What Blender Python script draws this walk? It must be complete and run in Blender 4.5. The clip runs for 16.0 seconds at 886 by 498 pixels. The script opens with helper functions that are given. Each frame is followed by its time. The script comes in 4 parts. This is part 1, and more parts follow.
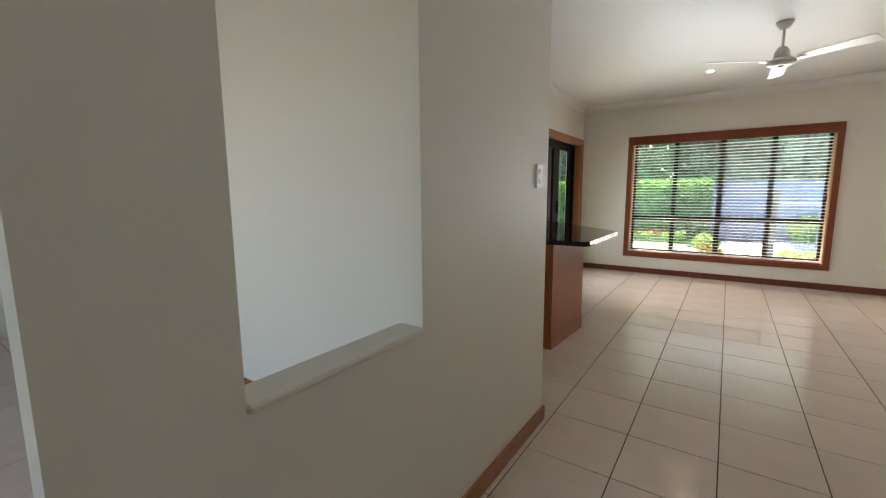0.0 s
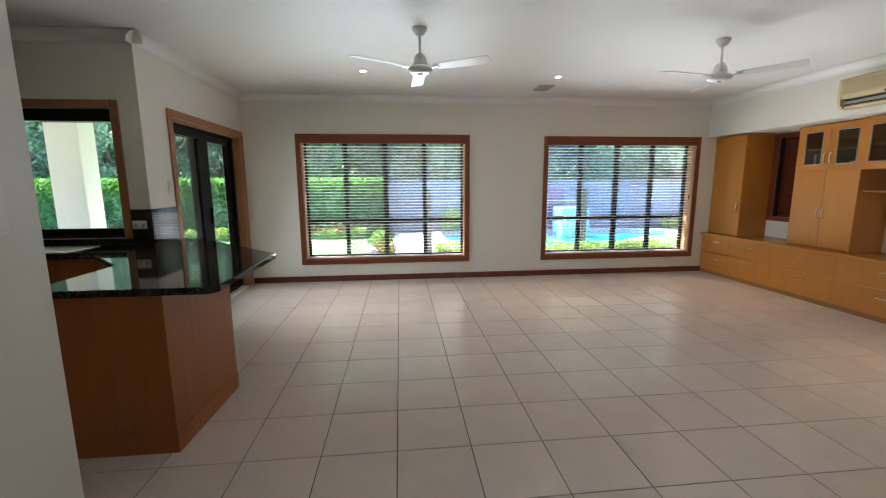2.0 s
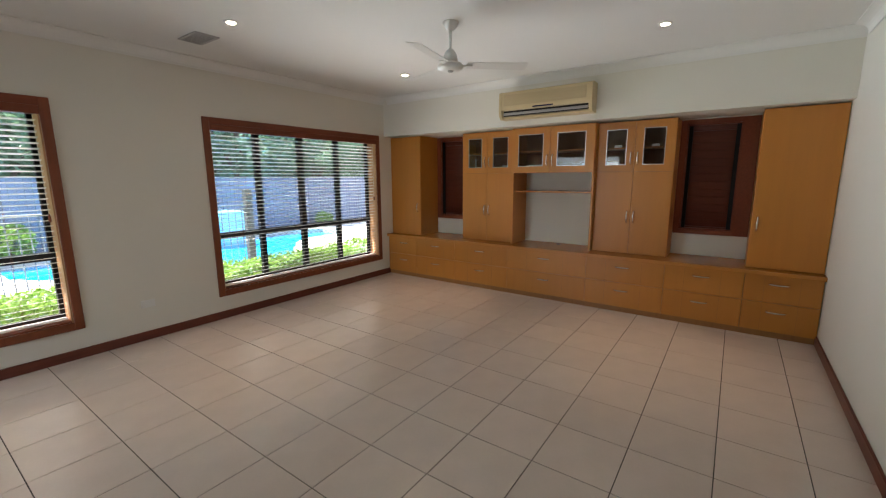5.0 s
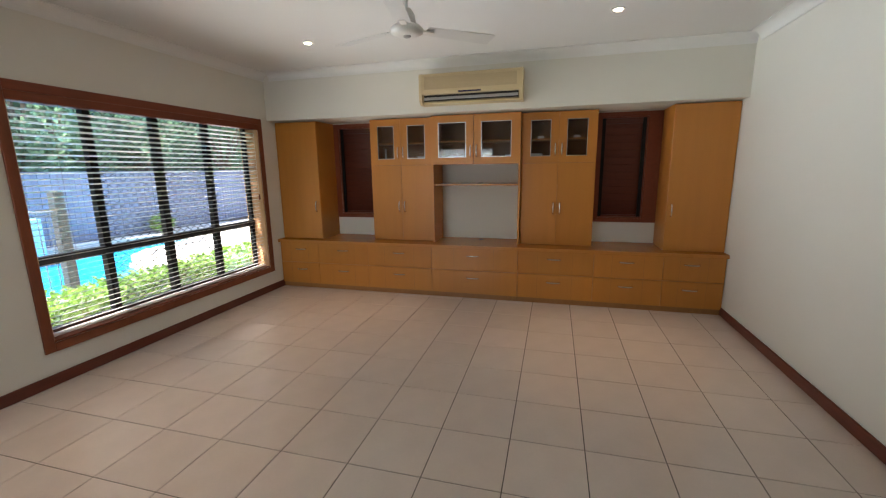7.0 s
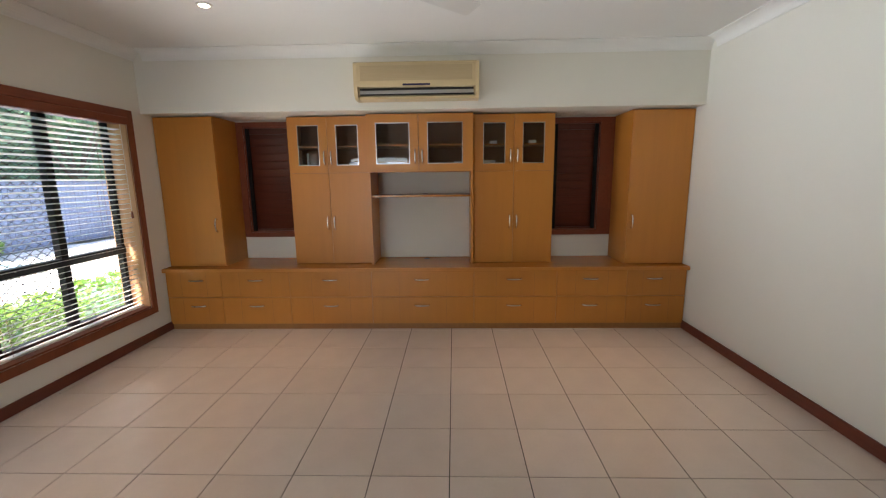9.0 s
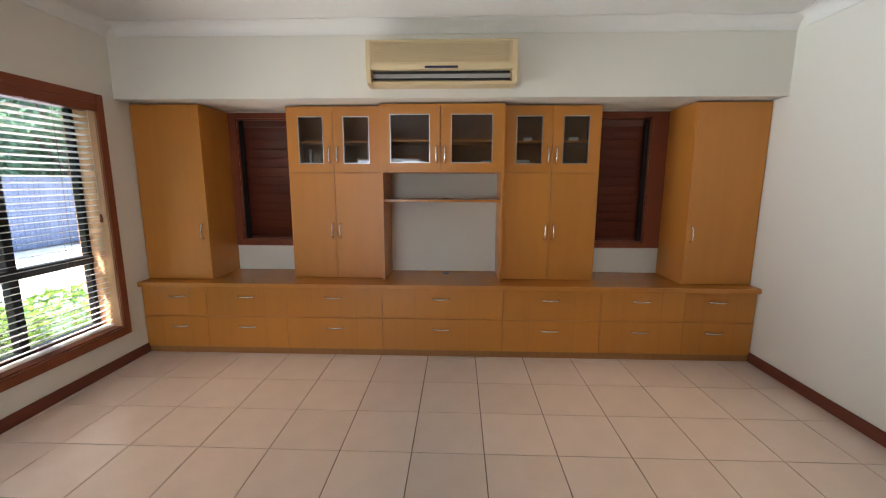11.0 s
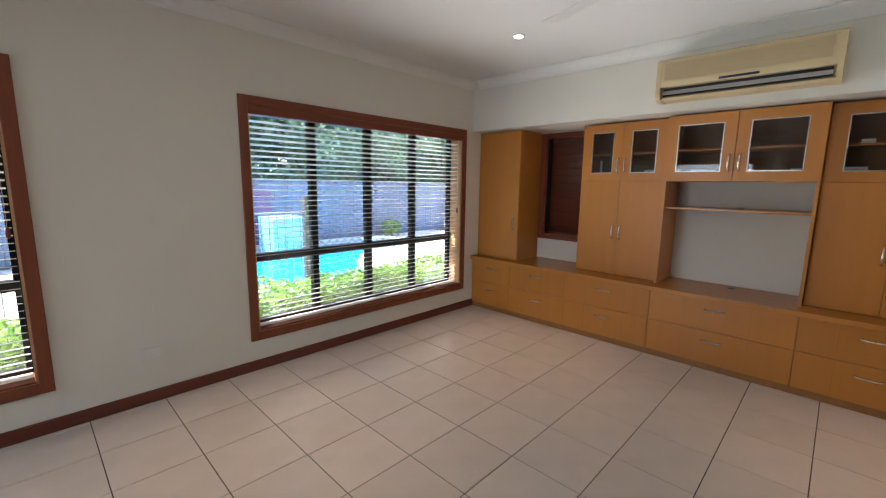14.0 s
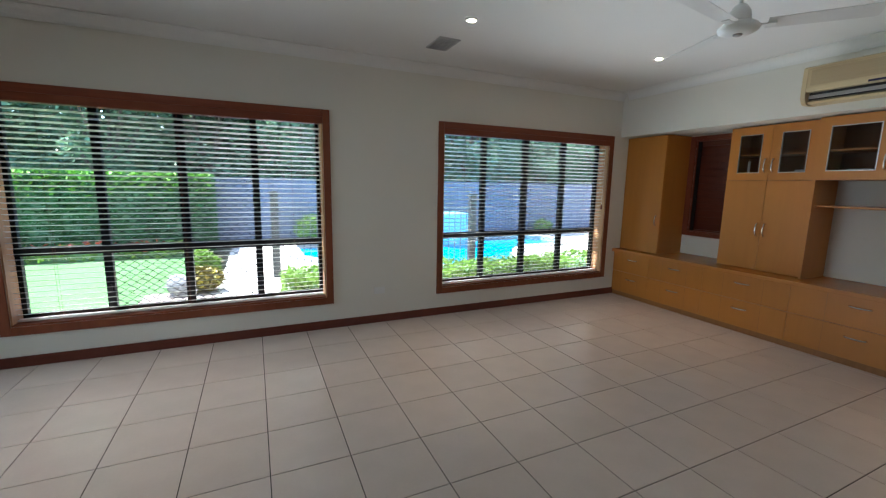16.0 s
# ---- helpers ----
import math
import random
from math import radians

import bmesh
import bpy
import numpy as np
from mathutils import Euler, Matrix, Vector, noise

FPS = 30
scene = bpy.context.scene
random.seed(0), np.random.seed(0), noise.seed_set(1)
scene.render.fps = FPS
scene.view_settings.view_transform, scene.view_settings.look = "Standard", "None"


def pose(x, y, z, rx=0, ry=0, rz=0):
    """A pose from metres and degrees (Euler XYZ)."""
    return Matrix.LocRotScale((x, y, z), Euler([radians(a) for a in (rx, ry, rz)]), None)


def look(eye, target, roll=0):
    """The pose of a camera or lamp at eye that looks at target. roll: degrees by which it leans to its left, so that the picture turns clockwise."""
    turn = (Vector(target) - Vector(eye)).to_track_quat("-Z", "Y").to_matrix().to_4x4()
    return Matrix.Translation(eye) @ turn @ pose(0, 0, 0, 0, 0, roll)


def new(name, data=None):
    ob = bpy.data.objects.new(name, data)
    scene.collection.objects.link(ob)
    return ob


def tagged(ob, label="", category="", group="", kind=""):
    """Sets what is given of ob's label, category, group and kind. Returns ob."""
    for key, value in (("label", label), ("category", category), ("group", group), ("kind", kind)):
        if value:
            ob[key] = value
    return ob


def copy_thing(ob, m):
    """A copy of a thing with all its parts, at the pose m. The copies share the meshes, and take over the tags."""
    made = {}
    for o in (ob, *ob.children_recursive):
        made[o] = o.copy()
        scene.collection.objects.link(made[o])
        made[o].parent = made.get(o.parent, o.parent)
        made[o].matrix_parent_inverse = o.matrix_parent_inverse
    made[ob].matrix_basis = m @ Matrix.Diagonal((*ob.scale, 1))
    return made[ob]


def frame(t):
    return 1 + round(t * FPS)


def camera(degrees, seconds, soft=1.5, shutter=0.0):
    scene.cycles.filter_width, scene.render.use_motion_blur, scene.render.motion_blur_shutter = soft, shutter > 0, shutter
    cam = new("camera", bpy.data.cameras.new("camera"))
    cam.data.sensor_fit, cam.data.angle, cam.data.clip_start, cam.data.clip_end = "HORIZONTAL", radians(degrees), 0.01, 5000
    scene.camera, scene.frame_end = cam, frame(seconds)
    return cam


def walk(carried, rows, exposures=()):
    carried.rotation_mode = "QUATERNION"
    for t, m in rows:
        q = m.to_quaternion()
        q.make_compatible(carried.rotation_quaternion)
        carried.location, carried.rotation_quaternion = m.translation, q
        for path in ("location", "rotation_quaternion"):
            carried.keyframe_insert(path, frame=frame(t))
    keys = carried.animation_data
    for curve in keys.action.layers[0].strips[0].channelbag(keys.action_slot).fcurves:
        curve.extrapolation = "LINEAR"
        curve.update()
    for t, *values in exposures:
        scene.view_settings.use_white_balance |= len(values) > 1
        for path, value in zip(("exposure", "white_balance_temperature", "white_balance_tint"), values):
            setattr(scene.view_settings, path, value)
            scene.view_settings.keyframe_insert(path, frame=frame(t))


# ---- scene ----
cam = camera(94.5, 16.0, soft=1.2)
PATH = [
    (0, (0.24, 0.164, 1.282), (-0.889, 1.791, 1.01), -0.4),
    (0.5, (0.307, 0.412, 1.331), (-0.466, 2.234, 1.038), -0.3),
    (1, (0.372, 0.648, 1.397), (-0.066, 2.575, 1.09), -0.3),
    (1.5, (0.351, 0.905, 1.419), (0.258, 2.878, 1.109), -0.2),
    (2, (0.332, 1.187, 1.414), (0.536, 3.152, 1.101), -0.3),
    (2.5, (0.36, 1.517, 1.426), (0.861, 3.426, 1.106), -0.6),
    (3, (0.372, 1.807, 1.45), (1.159, 3.616, 1.122), -0.7),
    (3.5, (0.369, 2.11, 1.476), (1.404, 3.789, 1.144), -0.5),
    (4, (0.414, 2.367, 1.492), (1.658, 3.896, 1.153), -0.7),
    (4.5, (0.446, 2.623, 1.487), (1.888, 3.967, 1.15), -0.6),
    (5, (0.42, 2.878, 1.5), (2.026, 4.018, 1.155), -0.3),
    (5.2, (0.432, 2.975, 1.503), (2.086, 4.041, 1.147), -0.5),
    (7.3, (0.637, 3.986, 1.506), (2.556, 4.421, 1.144), -0.6),
    (7.5, (0.657, 4.057, 1.488), (2.59, 4.441, 1.145), -0.5),
    (8, (0.841, 4.202, 1.499), (2.794, 4.465, 1.155), -0.6),
    (8.5, (1.054, 4.339, 1.515), (3.018, 4.483, 1.171), -0.5),
    (9, (1.267, 4.431, 1.491), (3.237, 4.486, 1.148), -0.7),
    (9.2, (1.355, 4.469, 1.491), (3.326, 4.497, 1.15), -0.7),
    (11.3, (1.908, 4.624, 1.473), (3.879, 4.721, 1.154), 0.6),
    (11.5, (1.913, 4.61, 1.454), (3.88, 4.78, 1.135), 0.3),
    (12, (1.823, 4.584, 1.465), (3.764, 4.949, 1.149), 0.5),
    (12.5, (1.708, 4.489, 1.467), (3.588, 5.094, 1.153), 0.5),
    (13, (1.613, 4.379, 1.457), (3.384, 5.258, 1.152), 0.8),
    (13.5, (1.497, 4.242, 1.476), (3.102, 5.395, 1.166), 0.6),
    (14, (1.342, 4.104, 1.489), (2.761, 5.479, 1.178), 0.9),
    (14.5, (1.139, 3.938, 1.483), (2.356, 5.494, 1.173), 1.0),
    (15, (0.96, 3.752, 1.487), (1.989, 5.438, 1.174), 1.1),
    (15.5, (0.815, 3.487, 1.453), (1.712, 5.248, 1.142), 1.0),
    (16, (0.69, 3.222, 1.45), (1.517, 5.016, 1.14), 1.0),
]
EXPOSE = ((0.0, 3.26, 6750, 11), (1.5, 3.06, 6300, 8), (2.5, 3.05, 6050, 9), (4.0, 2.62, 6250, 10), (5.0, 2.65, 6450, 10), (7.5, 2.75, 6450, 10), (9.0, 2.85, 6450, 12), (11.5, 3.08, 6300, 12), (12.5, 3.08, 6250, 13), (13.5, 2.93, 6200, 12), (14.5, 2.68, 6000, 10), (16.0, 2.38, 5700, 5))
walk(cam, [(t, look(eye, target, roll)) for t, eye, target, roll in PATH], exposures=EXPOSE)

# ---- light ----
world = bpy.data.worlds.new("sky")
scene.world = world
world.use_nodes = True
wn = world.node_tree.nodes
sky = wn.new("ShaderNodeTexSky")
sky.sky_type = "NISHITA"
sky.sun_disc = False
sky.sun_elevation = radians(64)
sky.sun_rotation = radians(-35)
wn["Background"].inputs["Strength"].default_value = 0.15
world.node_tree.links.new(sky.outputs[0], wn["Background"].inputs["Color"])
SUN_FROM = Vector((-0.32, 0.45, 1.1))
sun = new("sun", bpy.data.lights.new("sun", "SUN"))
sun.data.energy, sun.data.angle, sun.data.color = 4.4, radians(0.5), (1.0, 0.95, 0.87)
sun.matrix_world = look(SUN_FROM * 20, (0, 0, 0))


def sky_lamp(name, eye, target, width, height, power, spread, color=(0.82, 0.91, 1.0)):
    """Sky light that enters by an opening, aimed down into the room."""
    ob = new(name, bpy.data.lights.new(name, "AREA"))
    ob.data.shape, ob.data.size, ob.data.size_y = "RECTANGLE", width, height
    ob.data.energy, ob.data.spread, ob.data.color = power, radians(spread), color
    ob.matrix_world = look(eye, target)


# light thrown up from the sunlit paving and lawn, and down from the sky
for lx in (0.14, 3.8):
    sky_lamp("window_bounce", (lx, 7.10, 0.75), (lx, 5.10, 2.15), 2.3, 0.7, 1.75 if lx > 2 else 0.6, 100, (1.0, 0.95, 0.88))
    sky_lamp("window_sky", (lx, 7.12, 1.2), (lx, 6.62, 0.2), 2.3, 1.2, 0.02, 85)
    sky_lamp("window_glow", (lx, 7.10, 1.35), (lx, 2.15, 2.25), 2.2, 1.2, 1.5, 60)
sky_lamp("slider_light", (-1.79, 6.4, 1.15), (0.2, 6.2, 0.75), 1.6, 1.8, 2.2, 100)
sky_lamp("entry_light", (-2.35, -2.15, 1.25), (-2.35, 0, 1.25), 1.5, 1.7, 0.35, 60, (0.90, 0.93, 1.0))

# ---- materials ----


def mat(name, color, rough=0.5, metal=0.0, vary=0.12, scale=6.0, stretch=(1, 1, 1), fine=80.0, bump=0.05, second=None, coat=0.0, rand=0.0, island=False, spec=0.5):
    """A principled surface with two scales of variation in colour and relief."""
    m = bpy.data.materials.new(name)
    m.use_nodes = True
    nt = m.node_tree
    n, l = nt.nodes, nt.links
    b = n["Principled BSDF"]
    b.inputs["Roughness"].default_value = rough
    b.inputs["Metallic"].default_value = metal
    b.inputs["Coat Weight"].default_value = coat
    b.inputs["Coat Roughness"].default_value = 0.12
    b.inputs["Specular IOR Level"].default_value = spec
    tc, mp = n.new("ShaderNodeTexCoord"), n.new("ShaderNodeMapping")
    mp.inputs["Scale"].default_value = stretch
    l.new(tc.outputs["Object"], mp.inputs["Vector"])
    big, small = n.new("ShaderNodeTexNoise"), n.new("ShaderNodeTexNoise")
    big.inputs["Scale"].default_value, big.inputs["Detail"].default_value = scale, 4
    small.inputs["Scale"].default_value, small.inputs["Detail"].default_value = fine, 3
    l.new(mp.outputs[0], big.inputs["Vector"])
    l.new(mp.outputs[0], small.inputs["Vector"])
    mix = n.new("ShaderNodeMix")
    mix.data_type = "RGBA"
    c2 = second or tuple(max(0.0, v * (1 - 2.4 * vary)) for v in color)
    mix.inputs[6].default_value, mix.inputs[7].default_value = (*color, 1), (*c2, 1)
    add = n.new("ShaderNodeMath")
    add.operation = "MULTIPLY_ADD"
    add.inputs[1].default_value = 0.45
    l.new(small.outputs["Fac"], add.inputs[0])
    half = n.new("ShaderNodeMath")
    half.operation = "MULTIPLY_ADD"
    half.inputs[1].default_value, half.inputs[2].default_value = 1.3, -0.42
    l.new(big.outputs["Fac"], half.inputs[0])
    l.new(half.outputs[0], add.inputs[2])
    l.new(add.outputs[0], mix.inputs[0])
    out = mix.outputs[2]
    if rand or island:
        hsv = n.new("ShaderNodeHueSaturation")
        if island:
            src = n.new("ShaderNodeNewGeometry").outputs["Random Per Island"]
        else:
            src = n.new("ShaderNodeObjectInfo").outputs["Random"]
        mr = n.new("ShaderNodeMapRange")
        mr.inputs["To Min"].default_value, mr.inputs["To Max"].default_value = 1 - rand, 1 + rand
        l.new(src, mr.inputs["Value"])
        l.new(mr.outputs[0], hsv.inputs["Value"])
        l.new(out, hsv.inputs["Color"])
        out = hsv.outputs[0]
    l.new(out, b.inputs["Base Color"])
    if bump:
        bp = n.new("ShaderNodeBump")
        bp.inputs["Strength"].default_value, bp.inputs["Distance"].default_value = bump, 0.01
        l.new(add.outputs[0], bp.inputs["Height"])
        l.new(bp.outputs[0], b.inputs["Normal"])
    return m


def glass(name, tint=(1, 1, 1), rough=0.0):
    m = bpy.data.materials.new(name)
    m.use_nodes = True
    n, l = m.node_tree.nodes, m.node_tree.links
    n.remove(n["Principled BSDF"])
    tr, gl, mx = n.new("ShaderNodeBsdfTransparent"), n.new("ShaderNodeBsdfGlossy"), n.new("ShaderNodeMixShader")
    lw, pw, ma = n.new("ShaderNodeLayerWeight"), n.new("ShaderNodeMath"), n.new("ShaderNodeMath")
    tr.inputs["Color"].default_value = (*tint, 1)
    gl.inputs["Roughness"].default_value = rough
    lw.inputs["Blend"].default_value = 0.5
    pw.operation, ma.operation = "POWER", "MULTIPLY_ADD"
    pw.inputs[1].default_value, ma.inputs[1].default_value, ma.inputs[2].default_value = 5.0, 0.9, 0.04
    l.new(lw.outputs["Facing"], pw.inputs[0])
    l.new(pw.outputs[0], ma.inputs[0])
    l.new(ma.outputs[0], mx.inputs[0])
    l.new(tr.outputs[0], mx.inputs[1])
    l.new(gl.outputs[0], mx.inputs[2])
    l.new(mx.outputs[0], n["Material Output"].inputs["Surface"])
    return m


def glow(name, color, strength):
    m = bpy.data.materials.new(name)
    m.use_nodes = True
    b = m.node_tree.nodes["Principled BSDF"]
    b.inputs["Emission Color"].default_value = (*color, 1)
    b.inputs["Emission Strength"].default_value = strength
    return m


M_WALL = mat("cream_paint", (0.75, 0.722, 0.648), 0.55, vary=0.02, scale=1.5, fine=140, bump=0.03)
M_CEIL = mat("ceiling_paint", (0.78, 0.77, 0.74), 0.6, vary=0.02, scale=1.2, fine=120, bump=0.02)
M_CORN = mat("cornice_paint", (0.80, 0.79, 0.76), 0.5, vary=0.02, scale=3, fine=100, bump=0.01)
M_TILE = mat("floor_tile", (0.72, 0.605, 0.53), 0.17, vary=0.05, scale=5, fine=60, bump=0.012, rand=0.035)
M_GROUT = mat("grout", (0.065, 0.05, 0.042), 0.9, vary=0.15, scale=12, fine=120, bump=0.2)
M_BEECH = mat("beech_veneer", (0.53, 0.205, 0.032), 0.34, vary=0.05, scale=4, stretch=(4, 4, 0.3), fine=55, bump=0.006, rand=0.04)
M_BEECH_H = mat("beech_top", (0.47, 0.18, 0.03), 0.25, vary=0.12, scale=5, stretch=(6, 0.35, 6), fine=70, bump=0.01)
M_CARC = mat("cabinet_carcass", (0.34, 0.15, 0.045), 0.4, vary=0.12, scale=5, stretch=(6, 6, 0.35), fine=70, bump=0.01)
M_CEDAR = mat("cedar_trim", (0.24, 0.062, 0.028), 0.4, vary=0.14, scale=6, stretch=(0.6, 8, 8), fine=60, bump=0.02, spec=0.3)
M_ARCH = mat("timber_architrave", (0.40, 0.17, 0.065), 0.36, vary=0.15, scale=6, stretch=(8, 8, 0.6), fine=60, bump=0.02)
M_WINTRIM = mat("window_surround", (0.25, 0.072, 0.032), 0.4, vary=0.14, scale=6, stretch=(4, 8, 0.6), fine=60, bump=0.02, spec=0.3)
M_SKIRT = mat("jarrah_skirting", (0.17, 0.038, 0.02), 0.36, vary=0.18, scale=6, stretch=(0.8, 0.8, 8), fine=60, bump=0.02)
M_SLAT = mat("blind_slat", (0.90, 0.88, 0.85), 0.35, vary=0.04, scale=5, stretch=(0.5, 8, 8), fine=50, bump=0.01, rand=0.06)
nt = M_SLAT.node_tree
tl, mxs = nt.nodes.new("ShaderNodeBsdfTranslucent"), nt.nodes.new("ShaderNodeMixShader")
tl.inputs["Color"].default_value = (0.95, 0.93, 0.91, 1)
mxs.inputs[0].default_value = 0.25
nt.links.new(nt.nodes["Principled BSDF"].outputs[0], mxs.inputs[1])
nt.links.new(tl.outputs[0], mxs.inputs[2])
nt.links.new(mxs.outputs[0], nt.nodes["Material Output"].inputs["Surface"])
M_SLATDARK = mat("closed_blind_slat", (0.13, 0.028, 0.012), 0.4, vary=0.2, scale=5, stretch=(8, 0.5, 8), fine=50, bump=0.02, rand=0.1)
M_REVEAL = mat("window_reveal", (0.62, 0.36, 0.19), 0.45, vary=0.12, scale=5, stretch=(6, 6, 0.5), fine=60, bump=0.02)
M_BLACK = mat("black_aluminium", (0.008, 0.008, 0.009), 0.4, vary=0.2, scale=20, fine=200, bump=0.01, spec=0.2)
M_STEEL = mat("brushed_steel", (0.62, 0.60, 0.57), 0.28, 1.0, vary=0.05, scale=10, fine=200, bump=0.01)
M_NICKEL = mat("brushed_nickel", (0.74, 0.69, 0.61), 0.2, 1.0, vary=0.08, scale=10, fine=200, bump=0.01)
M_GRANITE = mat("black_granite", (0.008, 0.008, 0.009), 0.06, vary=0.3, scale=60, fine=260, bump=0.0, second=(0.025, 0.024, 0.023))
M_BENCHWOOD = mat("kitchen_panel", (0.38, 0.11, 0.017), 0.38, vary=0.14, scale=5, stretch=(6, 6, 0.35), fine=70, bump=0.01)
M_WHITEP = mat("white_plastic", (0.78, 0.77, 0.74), 0.35, vary=0.03, scale=8, fine=90, bump=0.005)
M_FAN = mat("fan_enamel", (0.74, 0.73, 0.70), 0.3, vary=0.03, scale=8, fine=90, bump=0.005)
M_AC = mat("aged_cream_plastic", (0.66, 0.52, 0.30), 0.42, vary=0.05, scale=4, fine=120, bump=0.01)
M_ACGRILLE = mat("aged_grille", (0.56, 0.43, 0.25), 0.5, vary=0.06, scale=4, stretch=(1, 1, 40), fine=60, bump=0.1)
M_DARK = mat("dark_cavity", (0.02, 0.018, 0.016), 0.7, vary=0.1, scale=10, fine=90, bump=0.0)
M_DISPLAY = mat("display_strip", (0.05, 0.045, 0.09), 0.2, vary=0.1, scale=20, fine=120, bump=0.0)
M_GLASS = glass("clear_glass")
M_CABGLASS = glass("cabinet_glass", (0.88, 0.88, 0.87))
M_LAWN = mat("lawn", (0.09, 0.22, 0.07), 0.9, vary=0.18, scale=1.2, fine=60, bump=0.4, second=(0.06, 0.15, 0.03))
M_PAVE2 = mat("pink_paving", (0.30, 0.25, 0.23), 0.85, vary=0.1, scale=3, fine=60, bump=0.1)
M_DRY = mat("dry_grass", (0.24, 0.21, 0.15), 0.9, vary=0.15, scale=0.6, fine=20, bump=0.3)
M_PAVE = mat("pale_paving", (0.60, 0.55, 0.49), 0.8, vary=0.08, scale=2, fine=60, bump=0.1)
M_WATER = mat("pool_water", (0.0, 0.22, 0.48), 0.06, vary=0.12, scale=2.5, fine=14, bump=0.25, second=(0.01, 0.34, 0.60))
M_POOLWALL = mat("pool_tile", (0.25, 0.60, 0.72), 0.3, vary=0.08, scale=8, fine=60, bump=0.02)
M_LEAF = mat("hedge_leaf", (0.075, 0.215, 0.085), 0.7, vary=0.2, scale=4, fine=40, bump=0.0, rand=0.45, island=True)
M_LEAFLIT = mat("sunlit_hedge_leaf", (0.24, 0.48, 0.06), 0.7, vary=0.15, scale=4, fine=40, bump=0.0, rand=0.35, island=True)
M_LEAFDARK = mat("tree_leaf", (0.19, 0.31, 0.20), 0.85, vary=0.2, scale=2, fine=40, bump=0.0, rand=0.6, island=True)
M_LEAFLIGHT = mat("shrub_leaf", (0.20, 0.34, 0.06), 0.5, vary=0.2, scale=4, fine=40, bump=0.0, rand=0.4, island=True)
M_LEAFYELLOW = mat("croton_leaf", (0.36, 0.30, 0.04), 0.5, vary=0.25, scale=6, fine=40, bump=0.0, rand=0.4, island=True)
M_FLOWER = mat("red_flower", (0.50, 0.08, 0.03), 0.6, vary=0.2, scale=6, fine=40, bump=0.0, rand=0.3, island=True)
M_BARK = mat("bark", (0.16, 0.12, 0.09), 0.9, vary=0.2, scale=8, stretch=(1, 1, 0.3), fine=40, bump=0.5)
M_FENCE = mat("grey_fence_paling", (0.17, 0.20, 0.29), 0.7, vary=0.12, scale=4, stretch=(6, 6, 0.5), fine=50, bump=0.1, rand=0.1)
for m, c in ((M_LEAFDARK, (0.26, 0.42, 0.24)), (M_LEAF, (0.10, 0.26, 0.06)), (M_LEAFLIGHT, (0.30, 0.50, 0.08))):
    nt = m.node_tree
    tl, mxs = nt.nodes.new("ShaderNodeBsdfTranslucent"), nt.nodes.new("ShaderNodeMixShader")
    tl.inputs["Color"].default_value = (*c, 1)
    mxs.inputs[0].default_value = 0.3
    nt.links.new(nt.nodes["Principled BSDF"].outputs[0], mxs.inputs[1])
    nt.links.new(tl.outputs[0], mxs.inputs[2])
    nt.links.new(mxs.outputs[0], nt.nodes["Material Output"].inputs["Surface"])
M_PURPLE = mat("purple_render", (0.17, 0.085, 0.17), 0.8, vary=0.1, scale=3, fine=60, bump=0.1)
M_POST = mat("grey_post", (0.07, 0.075, 0.075), 0.6, vary=0.1, scale=5, fine=60, bump=0.05)
M_RAIL = mat("pale_rail", (0.17, 0.21, 0.26), 0.4, 0.3, vary=0.05, scale=8, fine=90, bump=0.0)
M_RENDER = mat("painted_render", (0.74, 0.71, 0.66), 0.8, vary=0.04, scale=2, fine=60, bump=0.15)
M_ROCK = mat("pale_boulder", (0.38, 0.38, 0.40), 0.85, vary=0.15, scale=6, fine=40, bump=0.5)
M_MULCH = mat("garden_mulch", (0.13, 0.09, 0.06), 0.95, vary=0.3, scale=8, fine=60, bump=0.6)
M_VENT = mat("vent_grey", (0.42, 0.41, 0.40), 0.5, vary=0.05, scale=8, fine=90, bump=0.0)
M_LAMP = glow("downlight_glow", (1.0, 0.82, 0.58), 14)

# ---- mesh helpers ----
ORIGIN = {}


def box(bm, x0, x1, y0, y1, z0, z1, bevel=0.0, seg=1):
    vs = [bm.verts.new((x, y, z)) for x in (x0, x1) for y in (y0, y1) for z in (z0, z1)]
    a, b, c, d, e, f, g, h = vs
    fs = [bm.faces.new(q) for q in ((a, b, d, c), (e, g, h, f), (a, e, f, b), (c, d, h, g), (a, c, g, e), (b, f, h, d))]
    if bevel:
        es = list({ed for fc in fs for ed in fc.edges})
        bmesh.ops.bevel(bm, geom=es, offset=bevel, segments=seg, affect="EDGES", profile=0.5)
    return bm


def boxes(*dims, bevel=0.0):
    bm = bmesh.new()
    for d in dims:
        box(bm, *d, bevel=bevel)
    return bm


def rod(bm, p, q, r, n=6, r2=None):
    p, q = Vector(p), Vector(q)
    z = (q - p).normalized()
    x = z.orthogonal().normalized()
    y = z.cross(x)
    rings = []
    for c, rr in ((p, r), (q, r if r2 is None else r2)):
        rings.append([bm.verts.new(c + rr * (math.cos(2 * math.pi * k / n) * x + math.sin(2 * math.pi * k / n) * y)) for k in range(n)])
    for k in range(n):
        bm.faces.new((rings[0][k], rings[0][(k + 1) % n], rings[1][(k + 1) % n], rings[1][k]))
    bm.faces.new(rings[0][::-1])
    bm.faces.new(rings[1])
    return bm


def tube(bm, pts, r, n=6):
    for a, b in zip(pts, pts[1:]):
        rod(bm, a, b, r, n)
    return bm


